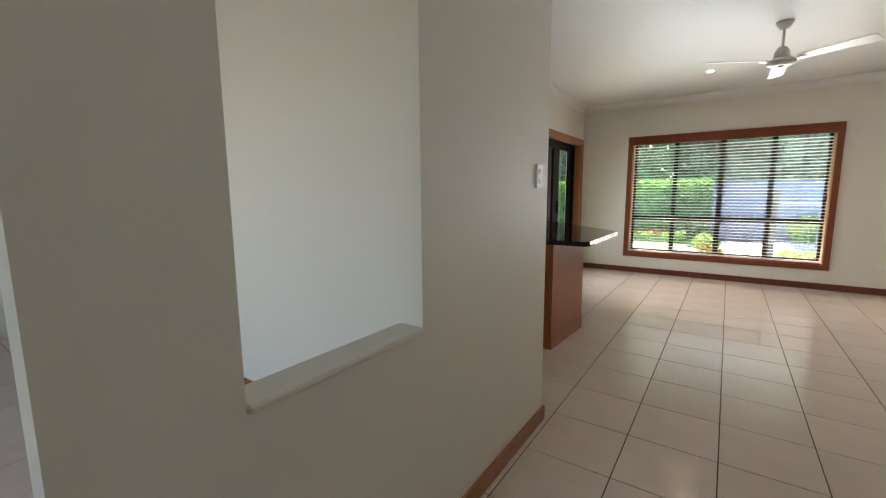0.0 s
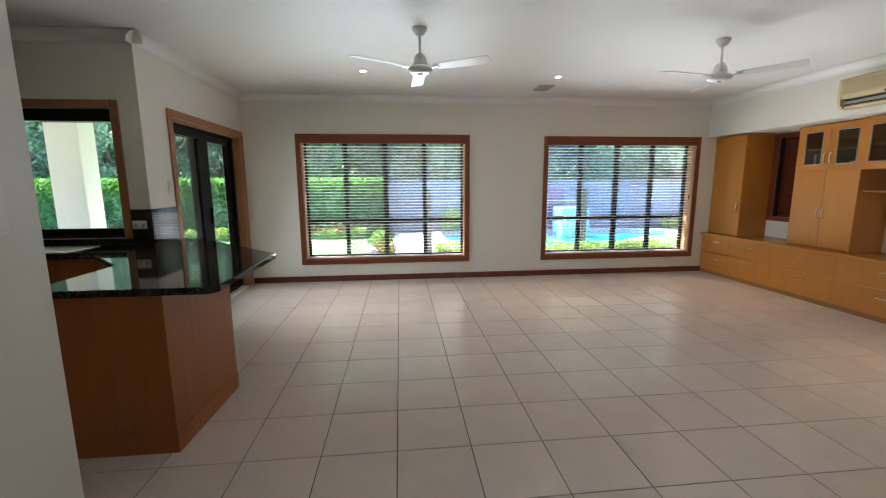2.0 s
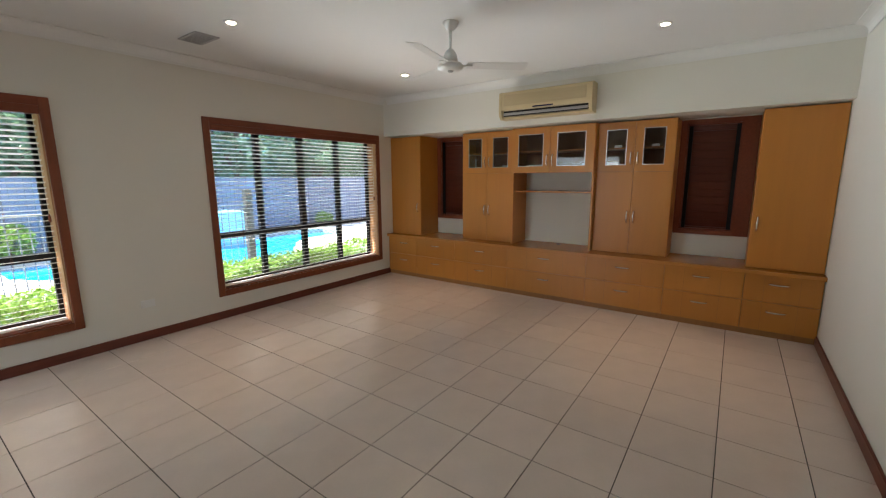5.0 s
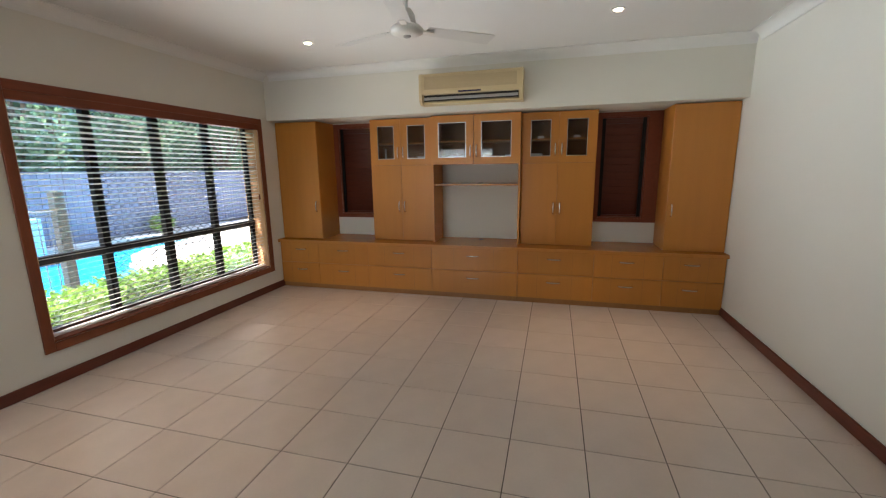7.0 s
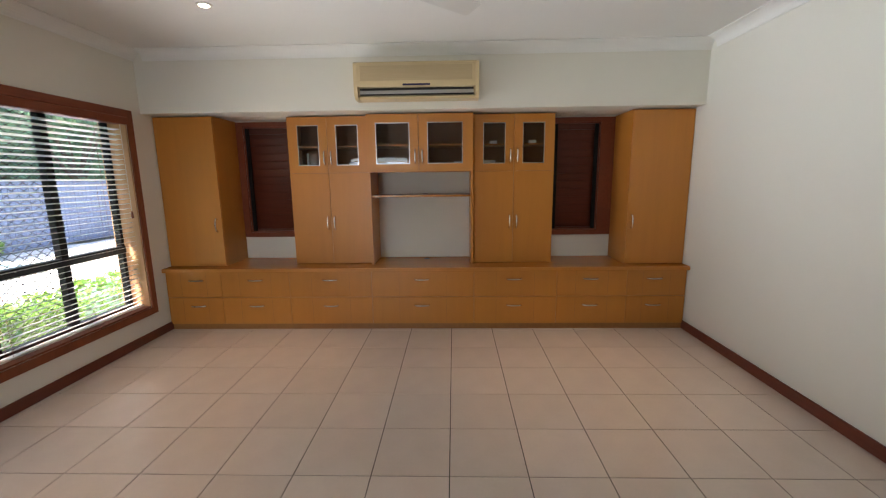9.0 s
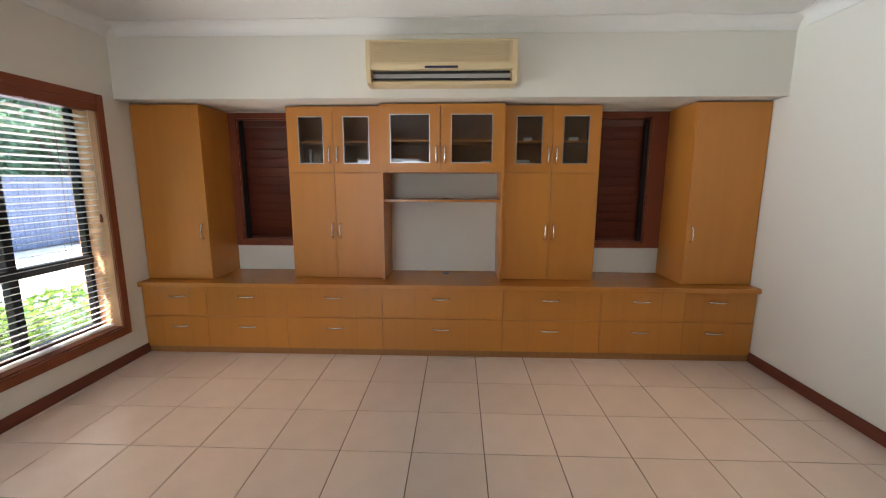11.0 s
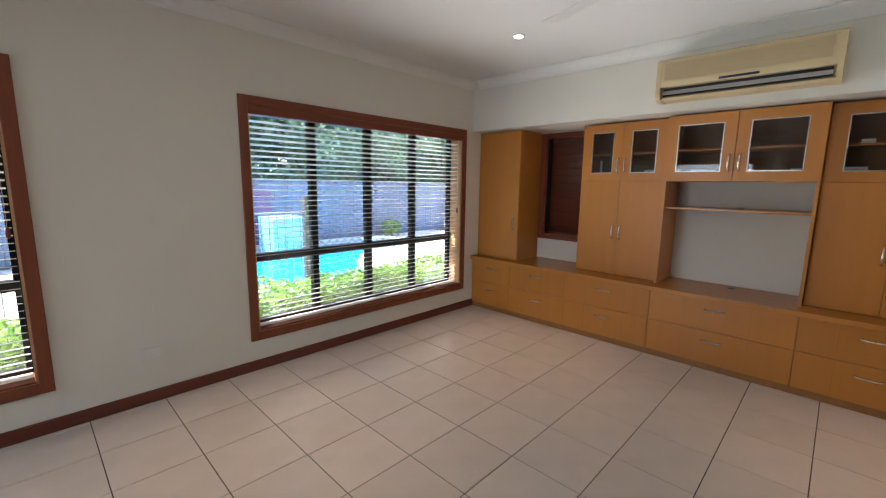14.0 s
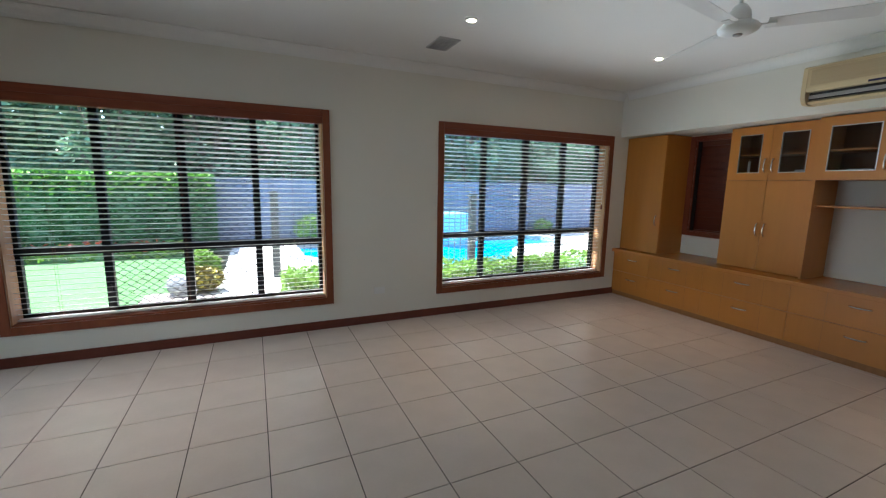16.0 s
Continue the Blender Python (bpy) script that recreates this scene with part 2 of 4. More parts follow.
def lathe(bm, rings, cx=0.0, cy=0.0, n=24):
    """Stacked rings of (radius, z)."""
    made = []
    for r, z in rings:
        made.append([bm.verts.new((cx + r * math.cos(2 * math.pi * k / n), cy + r * math.sin(2 * math.pi * k / n), z)) for k in range(n)])
    for lo, hi in zip(made, made[1:]):
        for k in range(n):
            bm.faces.new((lo[k], lo[(k + 1) % n], hi[(k + 1) % n], hi[k]))
    bm.faces.new(made[0][::-1])
    bm.faces.new(made[-1])
    return bm


def prism(bm, outline, axis, lo, hi):
    """An outline of 2D points carried along an axis from lo to hi."""
    def at(u, v, w):
        return {"x": (w, u, v), "y": (u, w, v), "z": (u, v, w)}[axis]
    a = [bm.verts.new(at(u, v, lo)) for u, v in outline]
    b = [bm.verts.new(at(u, v, hi)) for u, v in outline]
    k = len(outline)
    for i in range(k):
        bm.faces.new((a[i], a[(i + 1) % k], b[(i + 1) % k], b[i]))
    bm.faces.new(a[::-1])
    bm.faces.new(b)
    bmesh.ops.recalc_face_normals(bm, faces=bm.faces[:])
    return bm


def mesh_of(name, bm, material, smooth=False):
    bmesh.ops.recalc_face_normals(bm, faces=bm.faces[:])
    me = bpy.data.meshes.new(name)
    bm.to_mesh(me)
    bm.free()
    me.materials.append(material)
    if smooth:
        for p in me.polygons:
            p.use_smooth = True
    return me


def thing(name, at, label, category, group=""):
    ob = new(name)
    ob.location = at
    ORIGIN[name if ob.name == name else ob.name] = Vector(at)
    ORIGIN[ob.name] = Vector(at)
    return tagged(ob, label, category, group)


def part(name, bm, material, parent, label="", smooth=False):
    """Links a bmesh, given in the place's coordinates, as one mesh under a thing or part."""
    o = ORIGIN.get(parent.name, Vector((0, 0, 0)))
    bmesh.ops.translate(bm, verts=bm.verts[:], vec=-o)
    ob = new(name, mesh_of(name, bm, material, smooth))
    ob.parent = parent
    ORIGIN[ob.name] = o
    return tagged(ob, label)


def solo(name, bm, material, label="", category="", kind="", group="", smooth=False):
    return tagged(new(name, mesh_of(name, bm, material, smooth)), label, category, group, kind)


def structure(name, bm, material, label=""):
    return solo(name, bm, material, label, kind="structure")


def piece(name, me, parent, at=(0, 0, 0)):
    ob = new(name, me)
    ob.parent = parent
    ob.location = at
    return ob


# ---- plan ----
FZ = -0.025
N, S, W, BULK, BACK, CEIL = 7.365, 2.15, -1.85, 5.19, 5.78, 2.665
KITCH = 5.05
HALL = -0.565
W1 = (-1.067, 1.314, 0.30, 2.065)
W2 = (2.587, 5.0, 0.29, 2.055)
SL = (5.53, 7.265, -0.03, 2.07)
KW = (-3.7, -2.08, 0.985, 2.06)
REC_TOP = 2.115
EW1 = (6.16, 6.70, 0.91, 2.05)
EW2 = (2.88, 3.37, 0.91, 2.05)

# ---- large structure ----


def wall_y(name, y0, y1, x0, x1, z0, z1, holes, material=M_WALL, label="cream painted plaster wall"):
    """A wall along x with openings (x0, x1, z0, z1)."""
    bm = bmesh.new()
    x = x0
    for a, b, c, d in sorted(holes):
        box(bm, x, a, y0, y1, z0, z1)
        if c > z0:
            box(bm, a, b, y0, y1, z0, c)
        if d < z1:
            box(bm, a, b, y0, y1, d, z1)
        x = b
    box(bm, x, x1, y0, y1, z0, z1)
    return structure(name, bm, material, label)


def wall_x(name, x0, x1, y0, y1, z0, z1, holes, material=M_WALL, label="cream painted plaster wall"):
    bm = bmesh.new()
    y = y0
    for a, b, c, d in sorted(holes):
        box(bm, x0, x1, y, a, z0, z1)
        if c > z0:
            box(bm, x0, x1, a, b, z0, c)
        if d < z1:
            box(bm, x0, x1, a, b, d, z1)
        y = b
    box(bm, x0, x1, y, y1, z0, z1)
    return structure(name, bm, material, label)


wall_y("wall_north", N, N + 0.25, W - 0.25, 6.05, -0.15, 2.9, [W1, W2])
wall_x("wall_slider", W - 0.25, W, KITCH + 0.25, N, -0.15, 2.9, [SL])
wall_y("wall_kitchen", KITCH, KITCH + 0.25, -5.2, W, -0.15, 2.9, [KW])
wall_x("wall_east", BACK, BACK + 0.25, S, N, -0.15, REC_TOP, [EW1, EW2])
wall_y("wall_south", S - 0.2, S, 1.9, 6.05, -0.15, 2.9, [])
structure("bulkhead", boxes((BULK, 6.03, S, N, REC_TOP, CEIL)), M_WALL, "cream plaster bulkhead over the wall cabinets")
wall_x("wall_hall_east", 1.9, 2.1, -2.2, S - 0.2, -0.15, 2.9, [])
wall_y("wall_hall_south", -2.4, -2.2, -5.4, 2.1, -0.15, 2.9, [(-3.1, -1.6, 0.35, 2.15)])
wall_x("wall_west", -5.4, -5.2, -2.2, KITCH + 0.25, -0.15, 2.9, [])
structure("ceiling", boxes((-5.2, BULK, -2.2, KITCH, CEIL, CEIL + 0.12), (W, BULK, KITCH, N, CEIL, CEIL + 0.12)), M_CEIL, "flat white plasterboard ceiling")
structure("roof", boxes((-5.9, 6.8, -2.9, 8.1, 2.9, 3.05)), M_RENDER, "roof over the house with wide eaves")
structure("eave", boxes((W - 0.25, 6.8, N + 0.25, 8.1, 2.42, 2.46), (-8.2, W - 0.25, KITCH + 0.25, 8.35, 2.62, 2.66)), M_RENDER, "painted eave and verandah lining")

# wall stub of the hall, with an open hatch through it
stub = bmesh.new()
SX0 = HALL - 0.088
HATCH = (0.592, 1.203, 0.82, 2.1)
box(stub, SX0, HALL, 0.28, HATCH[0], FZ, CEIL)
box(stub, SX0, HALL, HATCH[1], 2.31, FZ, CEIL)
box(stub, SX0, HALL, HATCH[0], HATCH[1], FZ, HATCH[2])
box(stub, SX0, HALL, HATCH[0], HATCH[1], HATCH[3], CEIL)
structure("wall_hatch", stub, M_WALL, "cream painted partition with an open hatch")
structure("trim_hatch", boxes((SX0 - 0.012, HALL + 0.014, HATCH[0], HATCH[1], HATCH[2], HATCH[2] + 0.02), bevel=0.006), M_WALL, "painted sill of the hatch with rounded edge")
wall_y("wall_pantry", 1.55, 1.65, -2.80, SX0, FZ, CEIL, [])
wall_y("wall_pantry_west", 1.55, 1.65, -5.2, -3.72, FZ, CEIL, [])
structure("wall_pantry_head", boxes((-3.72, -2.80, 1.55, 1.65, 2.08, CEIL)), M_WALL, "cream plaster over the doorway")
structure("door_frame", boxes((-2.87, -2.80, 1.53, 1.67, FZ, 2.08), (-3.72, -3.65, 1.53, 1.67, FZ, 2.08), (-3.72, -2.80, 1.53, 1.67, 2.08, 2.15)), M_CEDAR, "cedar door frame in the hall")
door = structure("door_1", boxes((-3.65, -2.872, 1.60, 1.64, FZ + 0.006, 2.075), bevel=0.003), M_CEDAR, "closed dark cedar door")
kn = bmesh.new()
lathe(kn, [(0.025, 0), (0.025, 0.01), (0.012, 0.02), (0.024, 0.05), (0.014, 0.065)], n=12)
bmesh.ops.rotate(kn, verts=kn.verts[:], matrix=Matrix.Rotation(radians(90), 3, "X"))
bmesh.ops.translate(kn, verts=kn.verts[:], vec=(-2.95, 1.60, 1.0))
part("door_knob", kn, M_STEEL, door, smooth=True)


def skirting(name, *dims):
    return structure(name, boxes(*dims, bevel=0.004), M_SKIRT, "dark red-brown timber skirting board")


SK = 0.06
skirting("baseboard_north", (W + 0.016, 5.27, N - 0.016, N, FZ, SK))
skirting("baseboard_west", (W, W + 0.016, 7.335, N, FZ, SK))
skirting("baseboard_south", (1.9, 5.27, S, S + 0.016, FZ, SK))
structure("baseboard_hatch", boxes((HALL, HALL + 0.016, 0.28, 2.326, FZ, SK), (SX0, HALL, 2.31, 2.326, FZ, SK), bevel=0.004), M_ARCH, "honey timber skirting board of the partition")
structure("baseboard_pantry", boxes((-2.80, SX0, 1.534, 1.55, FZ, SK), bevel=0.004), M_ARCH, "honey timber skirting board")
structure("baseboard_hall", boxes((1.884, 1.9, -2.2, S, FZ, SK), bevel=0.004), M_ARCH, "honey timber skirting board")


def cove(name, axis, at, side, lo, hi):
    """A cove cornice in the angle of a wall and the ceiling; side: where the room lies."""
    w = 0.09
    pts = [(at, CEIL), (at, CEIL - w), (at + side * 0.008, CEIL - w)]
    for k in range(1, 6):
        a = k / 6 * math.pi / 2
        pts.append((at + side * (w - (w - 0.008) * math.cos(a)), CEIL - w + (w - 0.008) * math.sin(a)))
    pts += [(at + side * w, CEIL - 0.008), (at + side * w, CEIL)]
    bm = bmesh.new()
    prism(bm, pts, axis, lo, hi)
    return structure(name, bm, M_CORN, "white cove cornice")


cove("cornice_north", "x", N, -1, W, BULK)
cove("cornice_east", "y", BULK, -1, S, N - 0.09)
cove("cornice_south", "x", S, 1, 1.9, BULK - 0.09)
cove("cornice_west", "y", W, 1, KITCH - 0.09, N - 0.09)
cove("cornice_kitchen", "x", KITCH, -1, -5.2, W + 0.09)

# ---- windows of the north wall ----


def architrave(name, o, zo, material_side, material_head):
    x0, x1, z0, z1 = o
    w, t = 0.066, 0.018
    ob = structure(name, boxes((x0 - w, x0, N - t, N, z0 - w, z1 + w), (x1, x1 + w, N - t, N, z0 - w, z1 + w), bevel=0.003), material_side, "stained timber window surround")
    part("head_casing", boxes((x0, x1, N - t - 0.002, N, z1, z1 + w), bevel=0.003), material_head, ob)
    part("sill_casing", boxes((x0, x1, N - t - 0.002, N, z0 - w, z0), bevel=0.003), material_side, ob)
    return ob


def grille(x0, x1, z0, z1, y, sx=0.085, sz=0.062):
    """Diamond security mesh between two stiles and rails."""
    bm = bmesh.new()
    k = -int((z1 - z0) / sz) - 1
    while x0 + k * sx < x1:
        for d in (1, -1):
            a, b = Vector((x0 + k * sx, 0, z0 if d > 0 else z1)), None
            n = (z1 - z0) / sz
            b = a + Vector((n * sx, 0, d * (z1 - z0)))
            t0 = max(0.0, (x0 - a.x) / (b.x - a.x))
            t1 = min(1.0, (x1 - a.x) / (b.x - a.x))
            if t1 > t0 + 0.01:
                p, q = a.lerp(b, t0), a.lerp(b, t1)
                rod(bm, (p.x, y, p.z), (q.x, y, q.z), 0.003, 4)
        k += 1
    return bm


def north_window(name, o):
    x0, x1, z0, z1 = o
    architrave("trim_" + name, o, 0, M_WINTRIM, M_CEDAR)
    win = structure(name, boxes((x0, x0 + 0.012, N, N + 0.25, z0, z1), (x1 - 0.012, x1, N, N + 0.25, z0, z1), (x0, x1, N, N + 0.25, z1 - 0.012, z1)), M_REVEAL, "black aluminium window with timber reveal and security mesh")
    part("window_sill", boxes((x0, x1, N, N + 0.25, z0, z0 + 0.014)), M_WINTRIM, win)
    ya, yb = N + 0.165, N + 0.215
    fz0, fz1, tz = z0 + 0.014, z1 - 0.012, 0.862
    fx0, fx1 = x0 + 0.012, x1 - 0.012
    part("window_frame", boxes((fx0, fx0 + 0.032, ya, yb, fz0, fz1), (fx1 - 0.032, fx1, ya, yb, fz0, fz1), (fx0, fx1, ya + 0.002, yb - 0.002, fz0, fz0 + 0.035), (fx0, fx1, ya + 0.002, yb - 0.002, fz1 - 0.035, fz1)), M_BLACK, win)
    part("transom", boxes((fx0, fx1, ya - 0.012, yb + 0.004, tz - 0.034, tz + 0.034), bevel=0.004), M_BLACK, win)
    step = (fx1 - fx0) / 4
    for k in (1, 2, 3):
        xm = fx0 + k * step
        wide = 0.034 if k == 2 else 0.03
        part("mullion", boxes((xm - wide, xm + wide, ya - 0.006, yb + 0.006, fz0, fz1), bevel=0.003), M_BLACK, win)
        for zz in (1.16, 0.52):
            if k != 2:
                part("window_latch", boxes((xm - 0.012, xm + 0.012, ya - 0.03, ya - 0.006, zz - 0.035, zz + 0.035), bevel=0.004), M_BLACK, win)
    for k in range(4):
        for a, b in ((fz0, tz - 0.02), (tz + 0.02, fz1)):
            p = part("pane", boxes((fx0 + k * step + 0.005, fx0 + (k + 1) * step - 0.005, N + 0.188, N + 0.193, a, b)), M_GLASS, win)
            p.visible_shadow = False
            if k in (1, 2):
                part("security_mesh", grille(fx0 + k * step + 0.02, fx0 + (k + 1) * step - 0.02, a, b, N + 0.226), M_BLACK, win)
    # venetian blind inside the reveal
    blind = thing("venetian_blind", ((x0 + x1) / 2, N + 0.08, z0), "open timber venetian blind with pale horizontal slats in the window", "blind", "window blinds")
    part("valance", boxes((x0 + 0.001, x1 - 0.001, N - 0.019, N + 0.001, z1 - 0.064, z1 - 0.0005), bevel=0.003), M_CEDAR, blind)
    part("head_rail", boxes((x0 + 0.02, x1 - 0.02, N + 0.04, N + 0.10, z1 - 0.06, z1 - 0.016)), M_CEDAR, blind)
    part("bottom_rail", boxes((x0 + 0.02, x1 - 0.02, N + 0.05, N + 0.10, z0 + 0.022, z0 + 0.040), bevel=0.004), M_SLAT, blind)
    bm = boxes((-(x1 - x0) / 2 + 0.018, (x1 - x0) / 2 - 0.018, -0.025, 0.025, -0.0015, 0.0015))
    bmesh.ops.rotate(bm, verts=bm.verts[:], matrix=Matrix.Rotation(radians(-TILT_SLAT), 3, "X"))
    me = mesh_of("slat", bm, M_SLAT)
    z = z0 + 0.075
    while z < z1 - 0.07:
        piece("slat", me, blind, (0, -0.005, z - z0))
        z += 0.044
    for fx in (0.12, 0.5, 0.88):
        xx = x0 + fx * (x1 - x0)
        cords = bmesh.new()
        for yy in (N + 0.049, N + 0.101):
            rod(cords, (xx, yy, z0 + 0.04), (xx, yy, z1 - 0.05), 0.0011, 4)
        part("ladder_cord", cords, M_CEDAR, blind)
    pull = rod(bmesh.new(), (x1 - 0.035, N + 0.03, 1.22), (x1 - 0.035, N + 0.03, z1 - 0.06), 0.0015, 4)
    part("pull_cord", pull, M_WHITEP, blind)
    part("cord_tassel", lathe(bmesh.new(), [(0.004, 1.155), (0.011, 1.165), (0.009, 1.205), (0.003, 1.222)], x1 - 0.035, N + 0.03, 10), M_CEDAR, blind, smooth=True)


TILT_SLAT = 11
north_window("window_1", W1)
north_window("window_2", W2)

# ---- sliding door and kitchen window ----
y0, y1, z0, z1 = SL
structure("trim_slider", boxes((W, W + 0.018, y0 - 0.07, y0, FZ, z1 + 0.07), (W, W + 0.018, y1, y1 + 0.07, FZ, z1 + 0.07), (W, W + 0.020, y0, y1, z1, z1 + 0.07), (W - 0.10, W, y0, y0 + 0.02, FZ, z1), (W - 0.10, W, y1 - 0.02, y1, FZ, z1), (W - 0.10, W, y0 + 0.02, y1 - 0.02, z1 - 0.02, z1), bevel=0.003), M_ARCH, "honey timber surround of the sliding door")
sd = structure("door_slider", boxes((W - 0.22, W - 0.10, y0, y0 + 0.045, 0.02, z1), (W - 0.22, W - 0.10, y1 - 0.06, y1, 0.02, z1), (W - 0.22, W - 0.10, y0, y1, z1 - 0.07, z1), (W - 0.22, W - 0.10, y0, y1, -0.01, 0.03)), M_BLACK, "black aluminium sliding glass door with a screen")
mid = 6.43
for xa, a, b, nm in ((W - 0.135, y0 + 0.045, mid + 0.06, "sliding_panel"), (W - 0.175, mid - 0.05, y1 - 0.06, "fixed_panel"), (W - 0.215, y0 + 0.045, mid + 0.09, "screen_panel")):
    st = 0.09 if nm == "fixed_panel" else 0.25
    p = part(nm, boxes((xa, xa + 0.034, a, a + 0.055, 0.03, z1 - 0.07), (xa, xa + 0.034, b - st, b, 0.03, z1 - 0.07), (xa, xa + 0.034, a + 0.055, b - st, 0.03, 0.12), (xa, xa + 0.034, a + 0.055, b - st, z1 - 0.13, z1 - 0.07)), M_BLACK, sd)
    if nm != "screen_panel":
        g = part("pane", boxes((xa + 0.014, xa + 0.019, a + 0.05, b - st + 0.005, 0.11, z1 - 0.12)), M_GLASS, p)
        g.visible_shadow = False
    else:
        src = grille(a + 0.055, b - st, 0.12, z1 - 0.13, 0.0, 0.085, 0.062)
        bmesh.ops.rotate(src, verts=src.verts[:], matrix=Matrix.Rotation(radians(90), 3, "Z"))
        bmesh.ops.translate(src, verts=src.verts[:], vec=(xa + 0.017, 0, 0))
        part("security_mesh", src, M_BLACK, p)
part("door_handle", boxes((W - 0.10, W - 0.07, mid - 0.03, mid + 0.0, 0.95, 1.15), bevel=0.006), M_BLACK, sd)

x0, x1, z0, z1 = KW
structure("trim_kitchen_window", boxes((x1, x1 + 0.065, KITCH - 0.018, KITCH, z0 - 0.03, z1 + 0.065), (x0 - 0.065, x0, KITCH - 0.018, KITCH, z0 - 0.03, z1 + 0.065), (x0, x1, KITCH - 0.020, KITCH, z1, z1 + 0.065), bevel=0.003), M_ARCH, "honey timber surround of the kitchen window")
kwin = structure("window_kitchen", boxes((x0, x0 + 0.04, KITCH + 0.10, KITCH + 0.15, z0, z1), (x1 - 0.04, x1, KITCH + 0.10, KITCH + 0.15, z0, z1), (x0, x1, KITCH + 0.10, KITCH + 0.15, z0, z0 + 0.05), (x0, x1, KITCH + 0.06, KITCH + 0.15, z1 - 0.10, z1)), M_BLACK, "black framed kitchen window over the bench")
part("window_sill", boxes((x0, x1, KITCH - 0.02, KITCH + 0.10, z0 - 0.02, z0 + 0.004)), M_GRANITE, kwin)
p = part("pane", boxes((x0 + 0.03, x1 - 0.03, KITCH + 0.122, KITCH + 0.127, z0 + 0.04, z1 - 0.08)), M_GLASS, kwin)
p.visible_shadow = False

# ---- built-in cabinets of the east wall ----


def bow_handle(parent, at, axis, length=0.125):
    """A brushed bow pull, standing off in -x, along y or z."""
    x, y, z = at
    bm = bmesh.new()
    # (along, out, radius): flared foot, arched grip, flared foot
    rings = [(-1, 0.0, 0.011), (-1, 0.004, 0.0105), (-0.98, 0.009, 0.0085), (-0.85, 0.0185, 0.0075), (-0.5, 0.0265, 0.0075), (0, 0.029, 0.0078), (0.5, 0.0265, 0.0075), (0.85, 0.0185, 0.0075), (0.98, 0.009, 0.0085), (1, 0.004, 0.0105), (1, 0.0, 0.011)]
    line = [Vector((v * length / 2, d, 0)) for v, d, _ in rings]
    loops = []
    for k, (v, d, rad) in enumerate(rings):
        t = (line[min(k + 1, 10)] - line[max(k - 1, 0)]).normalized()
        side = Vector((-t.y, t.x, 0))
        loop = []
        for m in range(8):
            a = m * math.pi / 4
            q = line[k] + side * (rad * math.cos(a)) + Vector((0, 0, rad * math.sin(a)))
            loop.append(bm.verts.new((x - q.y, y + q.x, z + q.z) if axis == "y" else (x - q.y, y + q.z, z + q.x)))
        loops.append(loop)
    for p, q in zip(loops, loops[1:]):
        for m in range(8):
            bm.faces.new((p[m], p[(m + 1) % 8], q[(m + 1) % 8], q[m]))
    bm.faces.new(loops[0])
    bm.faces.new(loops[-1])
    bmesh.ops.recalc_face_normals(bm, faces=bm.faces)
    return part("handle", bm, M_NICKEL, parent, "brushed nickel bow handle", True)


BT = 0.62
FR = 5.235
edges = [N - 0.004, 6.794, 6.096, 5.262, 4.237, 3.418, 2.73, S + 0.006]
pulls = [7.05, 6.445, 5.684, 4.76, 3.838, 3.085, 2.465]
for k, yh in enumerate(pulls):
    a, b = edges[k + 1], edges[k]
    unit = thing("drawer_unit", (5.5, (a + b) / 2, FZ), "honey beech veneer base unit with two drawers under the long top", "drawer unit", "drawer units along the east wall")
    part("body", boxes((FR + 0.02, BACK, a + 0.001, b - 0.001, 0.031, 0.578)), M_CARC, unit)
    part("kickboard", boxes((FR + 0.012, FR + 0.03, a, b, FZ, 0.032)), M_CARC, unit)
    for zz0, zz1, zh in ((0.034, 0.313, 0.226), (0.317, 0.575, 0.494)):
        dr = part("drawer", boxes((FR, FR + 0.019, a + 0.0016, b - 0.0016, zz0, zz1), bevel=0.0015), M_BEECH, unit)
        bow_handle(dr, (FR, yh, zh), "y", 0.135)
        # veneer strips with a faint joint
        for u in (0.27, 0.73):
            ys = a + (b - a) * u
            part("veneer_joint", boxes((FR - 0.0006, FR + 0.002, ys - 0.0008, ys + 0.0008, zz0 + 0.002, zz1 - 0.002)), M_CARC, dr)
top = solo("cabinet_top", boxes((5.20, BACK, S + 0.001, N - 0.001, 0.58, BT), bevel=0.003), M_BEECH_H, "long honey timber top over the drawer units", "worktop")
part("edge_band", boxes((5.1965, 5.2005, S + 0.001, N - 0.001, 0.583, 0.617)), M_BEECH, top, "honey veneer edge band")
for yy in (4.73, ):
    cap = lathe(bmesh.new(), [(0.03, BT), (0.03, BT + 0.004), (0.022, BT + 0.006)], 5.66, yy, 20)
    solo("cable_grommet", cap, M_DARK, "round black cable grommet in the timber top", "cable grommet")


def tall_unit(a, b, hy, label):
    u = thing("tall_cabinet", (5.5, (a + b) / 2, BT), label, "cabinet", "tall end cabinets")
    x = 5.33
    part("body", boxes((x + 0.02, BACK, a, b, BT, 2.105)), M_BEECH, u)
    d = part("door", boxes((x, x + 0.019, a + 0.002, b - 0.002, BT + 0.004, 2.10), bevel=0.0015), M_BEECH, u)
    bow_handle(d, (x, hy, 1.045), "z")


tall_unit(6.774, N - 0.006, 6.83, "tall honey beech cabinet with one door beside the window wall")
tall_unit(S + 0.004, 2.73, 2.685, "tall honey beech cabinet with one door beside the plain wall")


